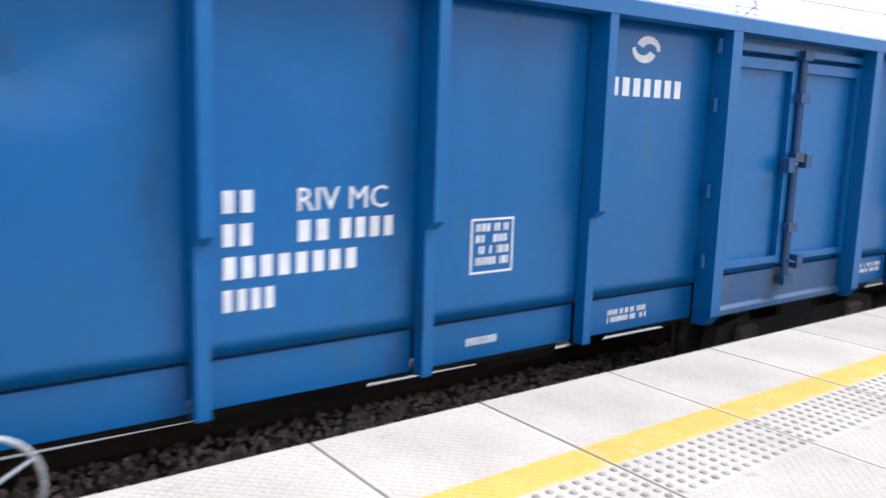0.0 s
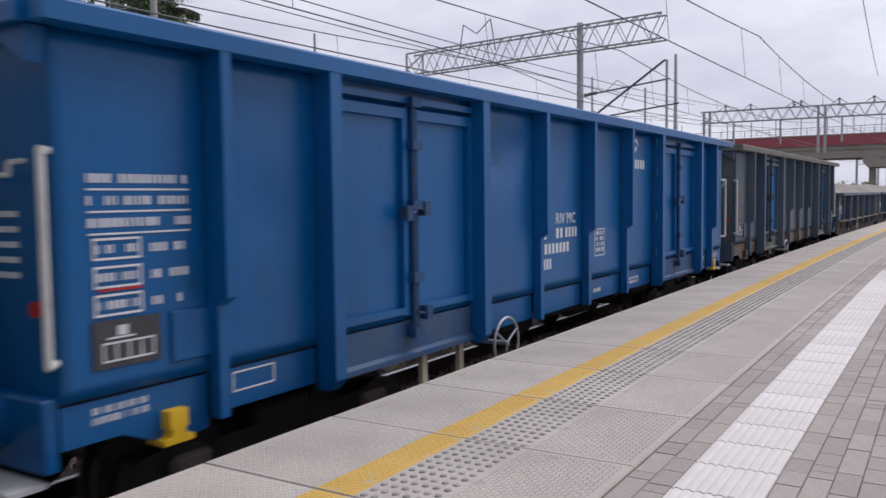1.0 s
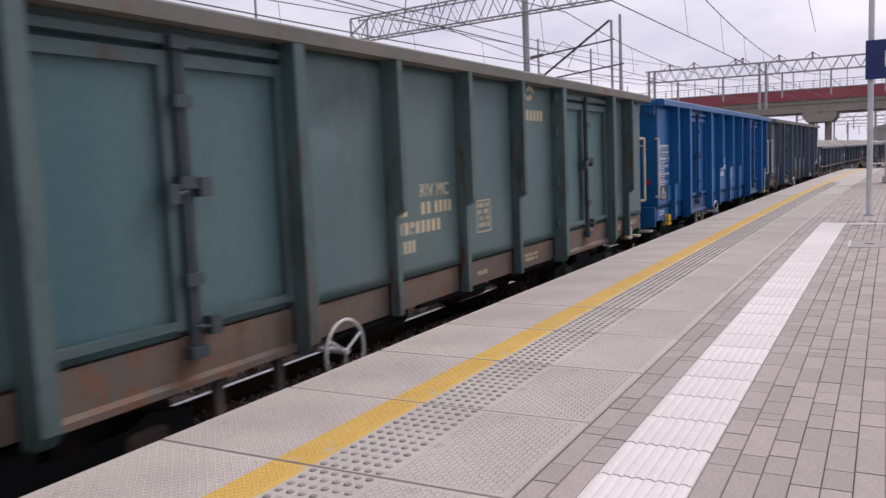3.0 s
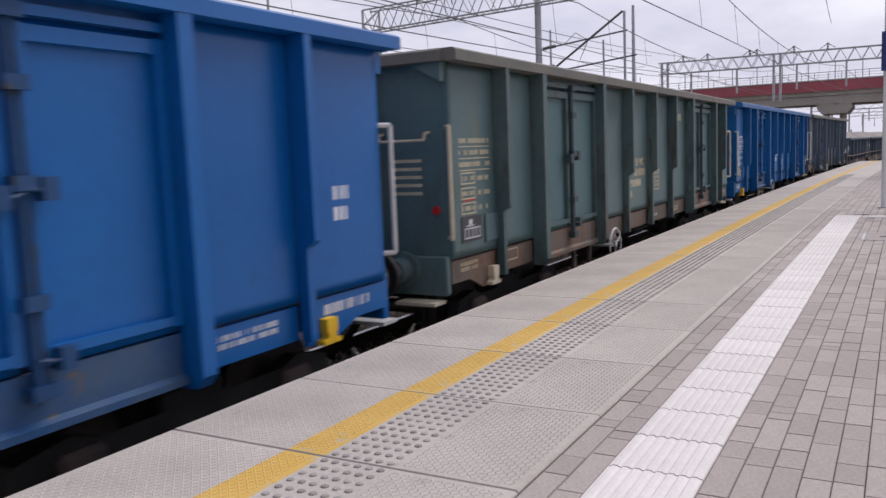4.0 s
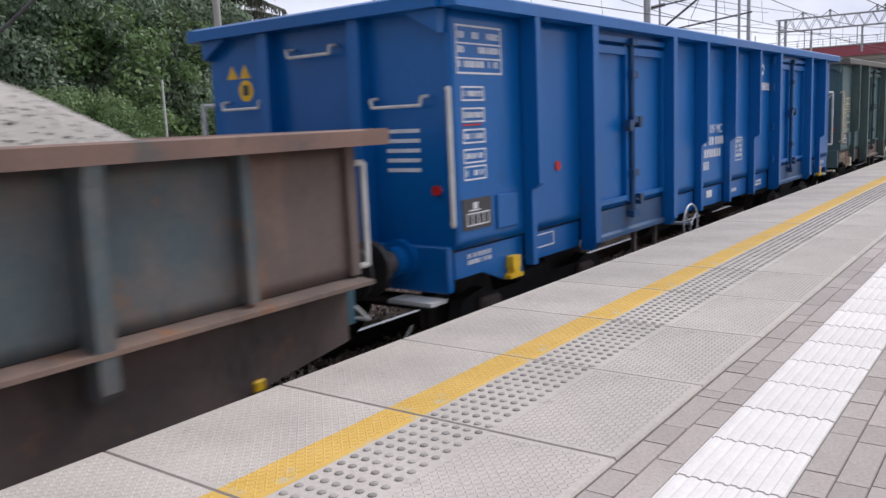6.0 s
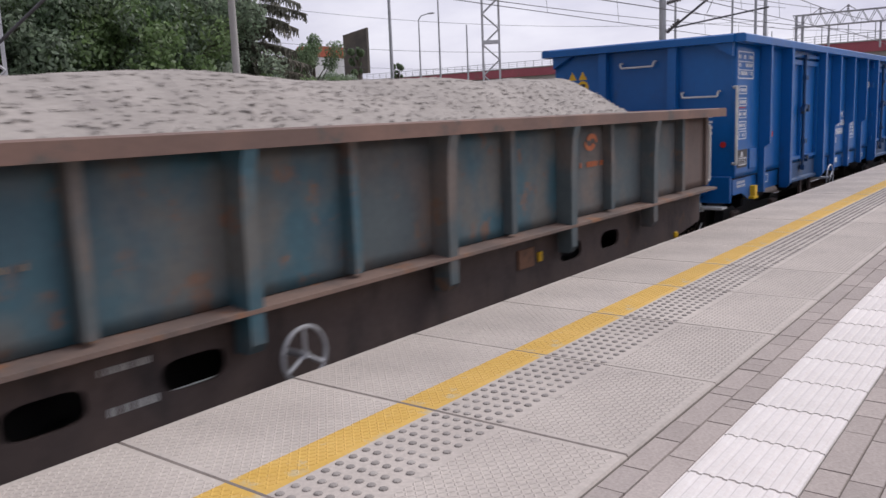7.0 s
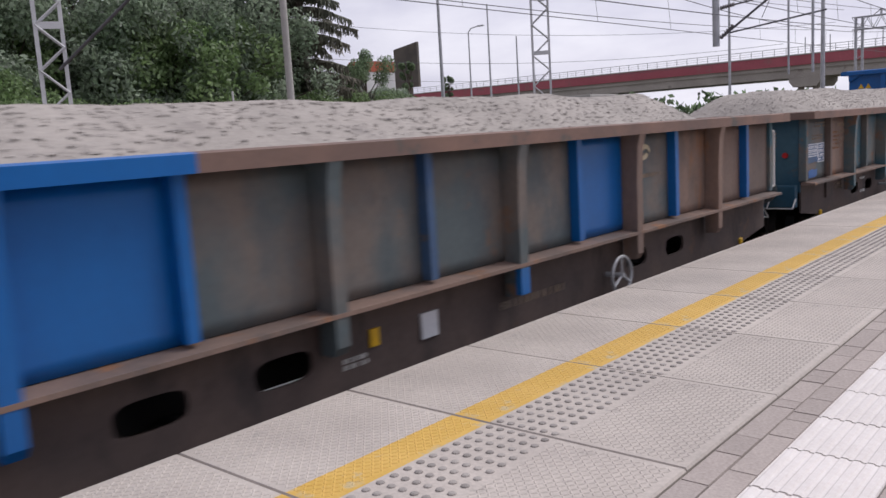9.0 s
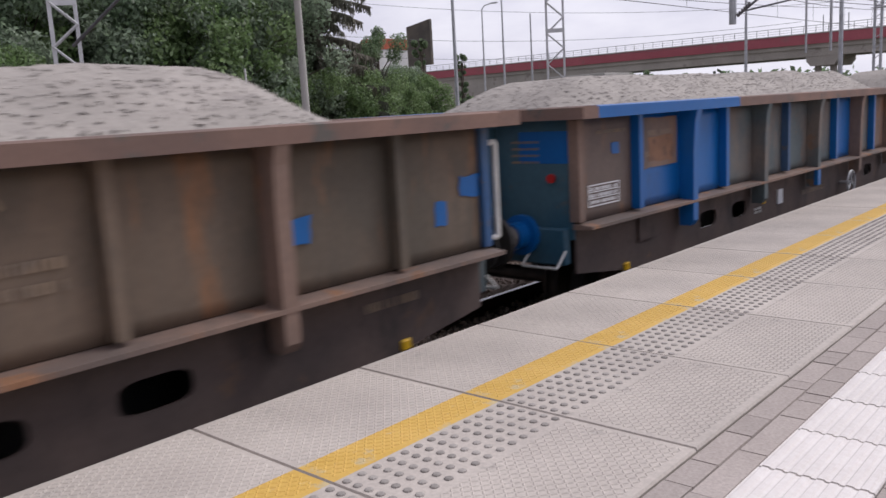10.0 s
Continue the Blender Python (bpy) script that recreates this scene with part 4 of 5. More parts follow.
def heap(length, width, height, seed, parent):
    """A long ridge of loose stone with uneven crest and sloping ends."""
    nx, ny = 40, 220
    vs, fs = [], []
    for j in range(ny + 1):
        y = -length / 2 + length * j / ny
        end = min(1.0, (length / 2 - abs(y)) / 1.25)
        for i in range(nx + 1):
            x = -width / 2 + width * i / nx
            side = 1 - (abs(x) / (width / 2)) ** 1.7
            crest = height * (.86 + .16 * noise.noise((seed, y * .45, 1)) + .06 * noise.noise((seed + 3, y * 1.3, x)))
            z = crest * min(side * 1.25, 1.0) * (math.sin(min(1, end) * math.pi / 2) ** .9)
            z += 0.009 * noise.noise((x * 6, y * 6, seed)) + .004 * noise.noise((x * 21, y * 21, seed))
            vs.append((x, y, z))
    for j in range(ny):
        for i in range(nx):
            a = j * (nx + 1) + i
            fs.append((a, a + 1, a + nx + 2, a + nx + 1))
    me = bpy.data.meshes.new("gravel_load")
    me.from_pydata(vs, [], fs)
    me.materials.append(M["gravel"])
    ob = new("gravel_load", me)
    ob.parent, ob.location = parent, (0, 0, 1.90)
    tagged(ob, "heap of pale crushed stone")
    r = np.random.default_rng(seed)
    sv, sf = [], []
    for k in range(15000):
        i, j, u, v = r.integers(0, nx), r.integers(0, ny), r.random(), r.random()
        p, q = np.array(vs[j * (nx + 1) + i]), np.array(vs[(j + 1) * (nx + 1) + i + 1])
        x, y, z = p[0] + (q[0] - p[0]) * u, p[1] + (q[1] - p[1]) * v, p[2] + (q[2] - p[2]) * (u + v) / 2
        if z < -.05:
            continue
        s, b = r.uniform(.010, .022), len(sv)
        a = r.uniform(0, 6.28)
        for q in range(4):
            sv.append((x + s * math.cos(a + q * 1.57) * r.uniform(.6, 1.3), y + s * math.sin(a + q * 1.57) * r.uniform(.6, 1.3), z - .004))
        sv.append((x + s * .15, y + s * .1, z + s * r.uniform(.25, .5)))
        sf += [(b + q, b + (q + 1) % 4, b + 4) for q in range(4)]
    me = bpy.data.meshes.new("loose_gravel")
    me.from_pydata(sv, [], sf)
    me.materials.append(M["stone"])
    st = new("loose_gravel", me)
    st.parent = ob
    tagged(st, kind="stuff")


def low_wagon(c, scheme):
    w = holder("low_gondola_wagon", scheme["label"], "freight wagon", "wagons of the train", at=(AXIS, c, RAIL))
    H, L, X = 2.07, 5.36, 1.36
    P, Rm, sill, led = scheme["panels"], scheme["rims"], M["sill_dark"], M["rust"]
    wheelsets = []
    part("floor", box(-1.3, 1.3, -L + .03, L - .03, 1.06, 1.14), sill, w)
    thick = [-3.54, -1.77, 0, 1.77, 3.54]
    thin = [-4.47, -2.66, -.9, .9, 2.66, 4.47]
    cuts = sorted(thick + thin + [-L, L])
    for s in (-1, 1):
        for i, (a, b) in enumerate(zip(cuts, cuts[1:])):
            warped_panel("side_panel", s, X, a + .001, b - .001, 1.145, H - .10, c + i * 1.7 + s, M[P[i % len(P)]], w, amount=.007)
        for i, y in enumerate(thick):
            bm = bmesh.new()
            prism(bm, [(s * (X + .001), H - .10), (s * (X + .19), H - .10), (s * (X + .165), H - .2), (s * (X + .15), 1.6), (s * (X + .145), 1.0), (s * (X + .145), .93), (s * (X + .11), .88), (s * (X + .001), .88)], "y", y - .05, y + .05)
            post = part("bracket_post", bm, M[scheme["posts"][i]], w, "broad tapered side post")
            if i == scheme.get("tip"):
                bm = bmesh.new()
                bx(bm, min(s * (X + .10), s * (X + .149)), max(s * (X + .10), s * (X + .149)), y - .053, y + .053, .90, 1.09)
                part("post_tip", bm, M["blue"], post, "blue painted foot of the post")
        for i, y in enumerate(thin):
            bm = bmesh.new()
            bx(bm, min(s * (X + .001), s * (X + .085)), max(s * (X + .001), s * (X + .085)), y - .035, y + .035, 1.16, H - .105)
            part("stanchion", bm, M[scheme["thin"][i]], w)
        for e in (-1, 1):
            part("corner_post", box(min(s * (X - .06), s * (X + .04)), max(s * (X - .06), s * (X + .04)), min(e * (L - .05), e * (L + .035)), max(e * (L - .05), e * (L + .035)), 1.15, H - .105, .006), M[scheme["corner"][0 if e < 0 else 1]], w)
        bm = bmesh.new()
        prism(bm, [(s * (X - .03), 1.142), (s * (X + .15), 1.125), (s * (X + .15), 1.10), (s * (X - .03), 1.09)], "y", -L - .03, L + .03)
        part("side_ledge", bm, led, w, "protruding rusty ledge")
        # deep side sill with oval openings and raked ends
        holes = [-2.85, -2.05, 2.05, 2.85] if scheme["holes"] else [-2.75, 2.9]
        bm = bmesh.new()
        y = -L + .03
        segs = []
        for h in holes:
            segs.append((y, h - .2))
            y = h + .2
        segs.append((y, L - .03))
        xa, xb = (X - .07, X - .045) if s > 0 else (-X + .045, -X + .07)
        for i, (a, b) in enumerate(segs):
            bm = bmesh.new()
            pts = [(a, .50), (b, .50), (b, 1.088), (a, 1.088)]
            if i == 0:
                pts = [(a, .72), (a + 1.6, .50), (b, .50), (b, 1.088), (a, 1.088)]
            if i == len(segs) - 1:
                pts = [(a, .50), (b - 1.6, .50), (b, .72), (b, 1.088), (a, 1.088)]
            prism(bm, pts, "x", xa, xb)
            part("side_sill", bm, sill, w, "dark brown deep sill plate")
        for h in holes:
            bm = bmesh.new()
            zc, rz = .84, .085
            for sg in (1, -1):
                arc = [(h + .2 * math.copysign(abs(math.cos(q)) ** .55, math.cos(q)), zc + sg * rz * abs(math.sin(q)) ** .6) for q in [math.pi * k / 12 for k in range(13)]]
                far_z = 1.088 if sg > 0 else .50
                prism(bm, arc[1:-1] + [(h - .2, zc), (h - .2, far_z), (h + .2, far_z), (h + .2, zc)], "x", xa, xb)
            bmesh.ops.remove_doubles(bm, verts=bm.verts[:], dist=.0005)
            part("sill_opening", bm, sill, w, "sill plate round an oval opening")
        bm = bmesh.new()
        bx(bm, min(s * (X - .10), s * (X - .02)), max(s * (X - .10), s * (X - .02)), -L + 1.6, L - 1.6, .47, .498)
        part("sill_flange", bm, sill, w)
        bm = bmesh.new()
        bx(bm, min(s * (X - .044), s * (X - .015)), max(s * (X - .044), s * (X - .015)), -L + 1.02, -L + 1.32, .84, 1.05)
        part("sill_pocket", bm, sill, w)
    # black box added inside to stand for the shade behind the openings
    part("shade_filler", box(-.9, .9, -L + 1.2, L - 1.2, .62, 1.058), M["black"], w)
    for e in (-1, 1):
        a, b = (L - .05, L) if e > 0 else (-L, -L + .05)
        part("end_wall", box(-X + .052, X - .052, a, b, 1.0, H - .10), M[scheme["end"]], w)
        for x in (-.5, .5):
            bm = prism(bmesh.new(), [(e * (L + .001), H - .11), (e * (L + .10), H - .11), (e * (L + .10), 1.1), (e * (L + .001), .9)], "x", x - .06, x + .06)
            part("end_stanchion", bm, M[scheme["end"]], w)
        if scheme["seed"] == 8:
            part("end_paint_patch", box(.8, 1.30, min(e * (L + .001), e * (L + .004)), max(e * (L + .001), e * (L + .004)), 1.62, 1.88), M["blue"], w, "rough dab of blue paint")
        part("end_beam", box(-1.28, 1.28, L + .001 if e > 0 else -L - .09, L + .09 if e > 0 else -L - .001, .80, 1.10, .01), M[scheme["end"]], w)
        bm = rod(bmesh.new(), (1.12, e * (L + .004), 1.5), (1.12, e * (L + .03), 1.5), .038, 12)
        part("reflector", bm, M["red"], w, "red round reflector")
        bm = bmesh.new()
        for i in range(4):
            y = e * (L + .001)
            bx(bm, .72, 1.0, min(y, y + e * .003), max(y, y + e * .003), 1.62 + i * .055, 1.64 + i * .055)
        part("end_notice", bm, M["faint"], w)
        for s in (-1, 1) if e > 0 else ():
            bm = path_rod(bmesh.new(), [(s * 1.34, e * (L + .02), 1.86), (s * 1.38, e * (L + .12), 1.86), (s * 1.38, e * (L + .12), 1.20), (s * 1.34, e * (L + .02), 1.20)], .02, 8)
            part("handrail", bm, M["rail_steel"], w, "pale corner handrail")
    prof = [(.03, -.10), (-.195, -.10), (-.195, -.01), (-.17, .0), (.0, .0), (.03, -.02)]
    ys = [-L + .031, -3.6, -2.62, L - .031]
    for s in (-1, 1):
        for i in range(3):
            bm = prism(bmesh.new(), [(s * (X - u), H + v) for u, v in prof], "y", ys[i] + .0005, ys[i + 1] - .0005)
            part("top_rim", bm, M[Rm[i]], w)
    for e in (-1, 1):
        bm = prism(bmesh.new(), [(e * (L - u), H + v) for u, v in prof], "x", -X - .195, X + .195)
        part("end_rim", bm, M[Rm[2]], w)
    buffers(w, L + .09, M[scheme["buffer"]], M["black"], .43)
    end_steps(w, L + .06, M["rail_steel"], False, .80)
    for y in (-3.55, 3.55):
        bogie(w, y, wheelsets)
    bm = ring(bmesh.new(), (1.47, 1.48, .78), "x", .165, .013, 24, 6)
    for k in range(3):
        a = k * 2.094 + 1.57
        rod(bm, (1.47, 1.48, .78), (1.47, 1.48 + math.cos(a) * .165, .78 + math.sin(a) * .165), .012, 6)
    rod(bm, (1.2, 1.48, .78), (1.49, 1.48, .78), .022, 8)
    bw = part("brake_wheel", bm, M["galv"], w, "spoked hand brake wheel")
    if scheme["wheel_y"] is not None:
        bw.location = (0, scheme["wheel_y"] - 1.48, 0)
    heap(2 * L - scheme.get("short", 1.0), 2.55, scheme["heap"], scheme["seed"], w)
    x = X + .008
    for name, mat, y0, y1, z0, z1, rows, sd in scheme["marks"]:
        bm = bmesh.new()
        if rows == 0:
            r = random.Random(int(1000 * abs(y0 + z0)))
            ragged = min(.014, .1 * min(y1 - y0, z1 - z0))
            lift = .002 if name.startswith("orange") else 0
            rim = [(y0 + (y1 - y0) * u, z0 + (z1 - z0) * v) for u, v in ((0, 0), (.2, 0), (.45, 0), (.7, 0), (1, 0), (1, .3), (1, .65), (1, 1), (.75, 1), (.5, 1), (.2, 1), (0, 1), (0, .7), (0, .35))]
            prism(bm, [(u + r.uniform(-ragged, ragged), v + r.uniform(-ragged, ragged)) for u, v in rim], "x", x + lift, x + lift + .002)
        elif rows < 0:
            swirl_mark(bm, x, (y0 + y1) / 2, (z0 + z1) / 2, (z1 - z0) / 2)
        else:
            plain_bars(bm, x, y0, y1, z0, z1, rows, sd, gap=.5)
            if name == "load_table":
                frame_bars(bm, x, y0 - .02, y1 + .02, z0 - .01, z1 + .01, .01, [z0 + (z1 - z0) * k / rows for k in range(1, rows)])
        part(name, bm, M[mat], w)
    for name, mat, y0, y1, z0, z1, rows, sd in scheme["sill_marks"]:
        bm = bmesh.new()
        xs = X - .044
        if rows == 0:
            bx(bm, xs, xs + .02, y0, y1, z0, z1)
        else:
            plain_bars(bm, xs, y0, y1, z0, z1, rows, sd, gap=.3)
        part(name, bm, M[mat], w)
    for y in (-4.55, 4.55):
        part("jacking_hook", box(1.26, 1.34, y - .04, y + .04, .61, .68, .01), M["yellow"], w, "yellow lifting point")
    return w, wheelsets


LONG = dict(dents={4: ((-1.85, 2.5, .44, .045), (-1.55, 2.6, .2, .03), (-2.1, 2.4, .26, .02), (-2.1, 2.3, .5, .015)), 1: ((-5.0, 2.0, .4, .012),), 5: ((-.6, 2.5, .4, .01),)}, dims=(1.25, 2.5, 4.5, 5.44, 6.38), ext=.45)
BLUE = dict(dents={6: ((.5, 2.6, .35, .02),), 8: (), 4: ((-1.7, 2.55, .4, .015),)}, dims=(1.1, 2.18, 4.15, 5.2, 6.23), ext=.40, mats=("blue", "blue", "blue_worn", "white", "rail_steel", "blue"), jack="yellow", hook=5.45, wheel="galv", code="RIV MC", panel="column", emblem=(-.02, -.06), dot=True, label="bright blue steel gondola wagon with white markings")
BLUE_OLD = dict(**LONG, mats=("blue_dark", "blue_dark", "blue_worn", "white", "rail_steel", "blue_dark"), jack="yellow", hook=5.74, wheel="galv", code="RIV MC", panel="block", emblem=(.02, .02), dot=False, label="dark blue steel gondola wagon with white markings")
GREEN = dict(**LONG, door="green_door", mats=("green", "green_rust", "green_rust", "sand", "cream", "green_rib"), rim="green_rim", jack="cream", hook=5.6, wheel="rail_steel", code="RIV MC", panel="block", emblem=(.05, .10), dot=False, label="faded green gondola wagon with rusty sills")
OLIVE = dict(**LONG, door="blue_dark", end="olive", rim="green_rim", mats=("slate", "green_rust", "olive", "faint", "rail_steel", "slate"), jack="sill_dark", hook=5.6, wheel="galv", code="RIV MC", panel="block", emblem=(0, 0), dot=False, label="dirty slate blue gondola wagon with olive grey ends")

LOW_D = dict(label="rust-brown and teal low gondola wagon heaped with gravel", panels=["rust_grey", "rust", "teal", "teal", "teal", "rust_grey", "teal", "teal", "rust_grey", "rust_grey", "rust_grey", "rust"],
             rims=["rim_rust", "rim_rust", "rim_rust"], posts=["teal", "teal", "rust_grey", "rust_grey", "rust_grey"], thin=["rust", "rust_grey", "teal", "rust_grey", "rust_grey", "rust_grey"], corner=["teal", "rust"], end="teal_end", buffer="rust_grey",
             holes=True, wheel_y=-1.42, short=1.5, heap=.60, seed=5,
             marks=[("blue_patch", "blue_worn", -5.24, -4.54, 1.38, 1.64, 0, 0), ("load_table", "white", -5.22, -4.85, 1.47, 1.62, 3, 1), ("load_table", "white", -4.81, -4.57, 1.38, 1.62, 4, 7), ("faded_notice", "faint", -5.1, -4.62, 1.68, 1.76, 2, 13), ("faded_notice", "rust_orange", -4.36, -3.85, 1.50, 1.78, 5, 23), ("faded_notice", "faint", -3.3, -2.85, 1.5, 1.56, 1, 24), ("faded_notice", "faint", -4.95, -4.3, 1.84, 1.93, 2, 3), ("blue_patch", "blue", -5.2, -4.86, 1.18, 1.28, 0, 0), ("vehicle_number", "faint", -3.95, -3.55 - .05, 1.5, 1.9, 4, 4), ("operator_emblem", "orange", 2.18, 2.54, 1.70, 1.92, -1, 0), ("operator_lettering", "orange", 2.14, 2.60, 1.56, 1.66, 1, 5)],
             sill_marks=[("sill_lettering", "faint", -3.9, -3.5, .9, 1.02, 2, 8), ("sill_lettering", "rail_steel", -2.58, -2.3, .94, .99, 1, 9), ("sill_lettering", "rail_steel", -2.55, -2.28, .73, .79, 1, 10), ("bare_patch", "rust_orange", 1.12, 1.36, .82, .98, 0, 0), ("yellow_patch", "yellow", 1.44, 1.50, .84, .92, 0, 0)])
LOW_E = dict(label="rust-brown low gondola wagon patched with blue panels, heaped with gravel", panels=["rust", "blue", "blue", "rust_grey", "rust_grey", "rust_grey", "rust_grey", "blue", "rust_grey", "rust", "rust", "rust"],
             rims=["blue", "blue", "rim_rust"], posts=["blue", "rust_grey", "rust_grey", "rust", "rust"], thin=["blue", "blue", "blue_worn", "blue", "blue", "blue"], corner=["rust", "teal"], end="teal_end", buffer="blue",
             holes=True, tip=2, wheel_y=1.48, heap=.54, seed=8,
             marks=[("load_table", "white", -5.2, -4.75, 1.26, 1.42, 3, 1), ("bare_patch", "rust", -4.34, -3.66, 1.48, 1.92, 0, 3), ("orange_patch", "rust_orange", -4.2, -3.74, 1.53, 1.76, 0, 0), ("faded_notice", "faint", -4.25, -3.72, 1.56, 1.84, 3, 3), ("operator_emblem", "sand", 1.98, 2.3, 1.70, 1.90, -1, 0), ("operator_lettering", "faint", 1.98, 2.5, 1.55, 1.62, 1, 5), ("faded_notice", "faint", -5.1, -4.6, 1.82, 1.88, 1, 6), ("blue_patch", "blue", -4.84, -4.72, 1.66, 1.75, 0, 0)],
             sill_marks=[("white_patch", "white", -.94, -.78, .76, .93, 0, 0), ("yellow_patch", "yellow", -1.40, -1.33, .82, .93, 0, 0), ("sill_lettering", "faint", -.1, .8, .76, .84, 1, 8), ("white_notice", "rail_steel", -1.62, -1.42, .72, .80, 2, 4)])
LOW_F = dict(label="rust-brown low gondola wagon with blue paint dabs, heaped with gravel", panels=["rust_olive"],
             rims=["rim_rust", "rim_rust", "rim_rust"], posts=["rust", "rust", "rust", "rust", "rust"], thin=["rust_olive"] * 6, corner=["rust", "blue_worn"], end="rust_grey", buffer="blue",
             holes=True, wheel_y=1.48, heap=.62, seed=13,
             marks=[("blue_patch", "blue", 3.62, 3.82, 1.42, 1.56, 0, 0), ("blue_patch", "blue", 4.85, 4.95, 1.36, 1.52, 0, 0), ("blue_patch", "blue", 5.1, 5.3, 1.52, 1.66, 0, 0), ("operator_emblem", "faint", 1.98, 2.3, 1.70, 1.90, -1, 0), ("faded_notice", "faint", 1.9, 2.5, 1.4, 1.6, 2, 5)],
             sill_marks=[("sill_lettering", "faint", 4.2, 4.7, .9, .98, 1, 8)])
LOW_FAR = dict(LOW_D, label="grey-green low gondola wagon heaped with gravel", panels=["slate", "slate", "rust_grey"], posts=["slate"] * 5, thin=["slate"] * 6, rims=["slate", "slate", "slate"], seed=21)

TRAIN = [tall_wagon(13.72, OLIVE), tall_wagon(-0.12, BLUE_OLD), tall_wagon(-13.99, GREEN), tall_wagon(-27.76, BLUE),
         low_wagon(-40.53, LOW_D), low_wagon(-52.59, LOW_E), low_wagon(-64.52, LOW_F),
         low_wagon(26.5, LOW_FAR), low_wagon(38.3, LOW_FAR), low_wagon(50.1, LOW_FAR), low_wagon(61.9, LOW_FAR)]
# way gone by the train at each full second
GONE = [0, 6.03, 12.06, 18.09, 24.12, 30.15, 36.2, 42.3, 48.42, 54.58, 60.76]


# ---- platform furniture ----
sign = holder("station_sign", "navy blue station name board on two grey posts", "sign", at=(0, 14.3, 0))
board = part("sign_board", box(.96, 2.9, -.03, .03, 2.48, 3.18, .008), M["sign_blue"], sign, "navy enamel board")
lettering("sign_lettering", "K", .42, M["white"], board, Matrix(((1, 0, 0, 1.24), (0, 0, -1, -.034), (0, 1, 0, 2.69), (0, 0, 0, 1))), "white capital letter")
for x in (1.05, 2.8):
    part("post", rod(bmesh.new(), (x, .07, 0), (x, .07, 4.6), .05, 12), M["mast_paint"], sign)
    part("base_plate", box(x - .1, x + .1, -.03, .17, .003, .02), M["galv"], sign)

column = holder("shelter_column", "plain grey concrete column on the platform", "column", at=(1.62, 28.7, 0))
part("shaft", box(-.28, .28, -.28, .28, 0, 7.5, .02), M["concrete"], column)
part("plinth", box(-.36, .36, -.36, .36, 0.003, .22, .02), M["concrete"], column)
for i in range(4):
    r = part("rung", rod(bmesh.new(), (-.28, -.3, 2.0 + i), (.28, -.3, 2.0 + i), .02, 6), M["galv"], column)

barrier = holder("end_barrier", "white tubular barrier at the platform's end", "barrier", at=(bend(47.5), 47.5, 0))
for a in (-.75, .45, 1.65, 2.85):
    bm = path_rod(bmesh.new(), [(a, 0, 0), (a, 0, 1.4), (a + 1.1, 0, 1.4), (a + 1.1, 0, 0)], .05, 8)
    rod(bm, (a, 0, .25), (a + 1.1, 0, .25), .04, 8)
    fr = part("rail_frame", bm, M["white"], barrier)
    for k in range(6):
        part("bar", rod(bmesh.new(), (a + .16 + k * .156, 0, .25), (a + .16 + k * .156, 0, 1.4), .018, 6), M["wire"], fr)


# ---- overhead line ----
def truss(bm, p, q, depth, width, n, r=.035):
    """A four-chord lattice beam from p to q."""
    p, q = Vector(p), Vector(q)
    along = (q - p) / n
    side = Vector((-along.y, along.x, 0)).normalized() * width / 2
    up = Vector((0, 0, depth))
    for c in (side, -side, side + up, -side + up):
        rod(bm, p + c, q + c, r, 6)
    for i in range(n):
        a, b = p + along * i, p + along * (i + 1)
        for s in (side, -side):
            if i % 2:
                rod(bm, a + s, b + s + up, r * .6, 5)
            else:
                rod(bm, a + s + up, b + s, r * .6, 5)
        rod(bm, a + side, a - side, r * .5, 5)
        rod(bm, a + side + up, b - side + up, r * .5, 5)
    return bm


def lattice_mast(x, y, h, w, d, turn, label):
    """Two channel-iron sides laced together by slanting flats on both faces."""
    m = holder("lattice_mast", label, "mast", "overhead line masts", at=(x, y, -1.3))
    m.rotation_euler = (0, 0, turn)
    for a in (-w / 2, w / 2):
        s = 1 if a > 0 else -1
        bm = bmesh.new()
        bx(bm, a - .012, a + .012, -d / 2, d / 2, 0, h)
        bx(bm, min(a, a - s * .075), max(a, a - s * .075), -d / 2 - .01, -d / 2, 0, h)
        bx(bm, min(a, a - s * .075), max(a, a - s * .075), d / 2, d / 2 + .01, 0, h)
        part("channel_leg", bm, M["mast_paint"], m)
    n = int(h / (w * .8))
    for i in range(n):
        z0, z1 = h * i / n, h * (i + 1) / n
        for k in (-1, 1):
            a, b = (-w / 2, w / 2) if i % 2 else (w / 2, -w / 2)
            bm = bmesh.new()
            rod(bm, (a * .92, k * (d / 2 + .018), z0), (b * .92, k * (d / 2 + .018), z1), .024, 5)
            part("lacing_bar", bm, M["mast_paint"], m)
    for z in (2.6, 5.4):
        part("batten_plate", box(-w / 2, w / 2, -d / 2 - .022, -d / 2 - .011, z, z + .16), M["mast_paint"], m)
    part("footing", box(-w, w, -w, w, -.1, .3, .03), M["concrete"], m)
    return m


def insulator(bm, p, q, n=6, r=.07):
    p, q = Vector(p), Vector(q)
    rod(bm, p, q, .025, 6)
    for i in range(n):
        a = p.lerp(q, (i + .3) / n)
        rod(bm, a, p.lerp(q, (i + .75) / n), r, 10)


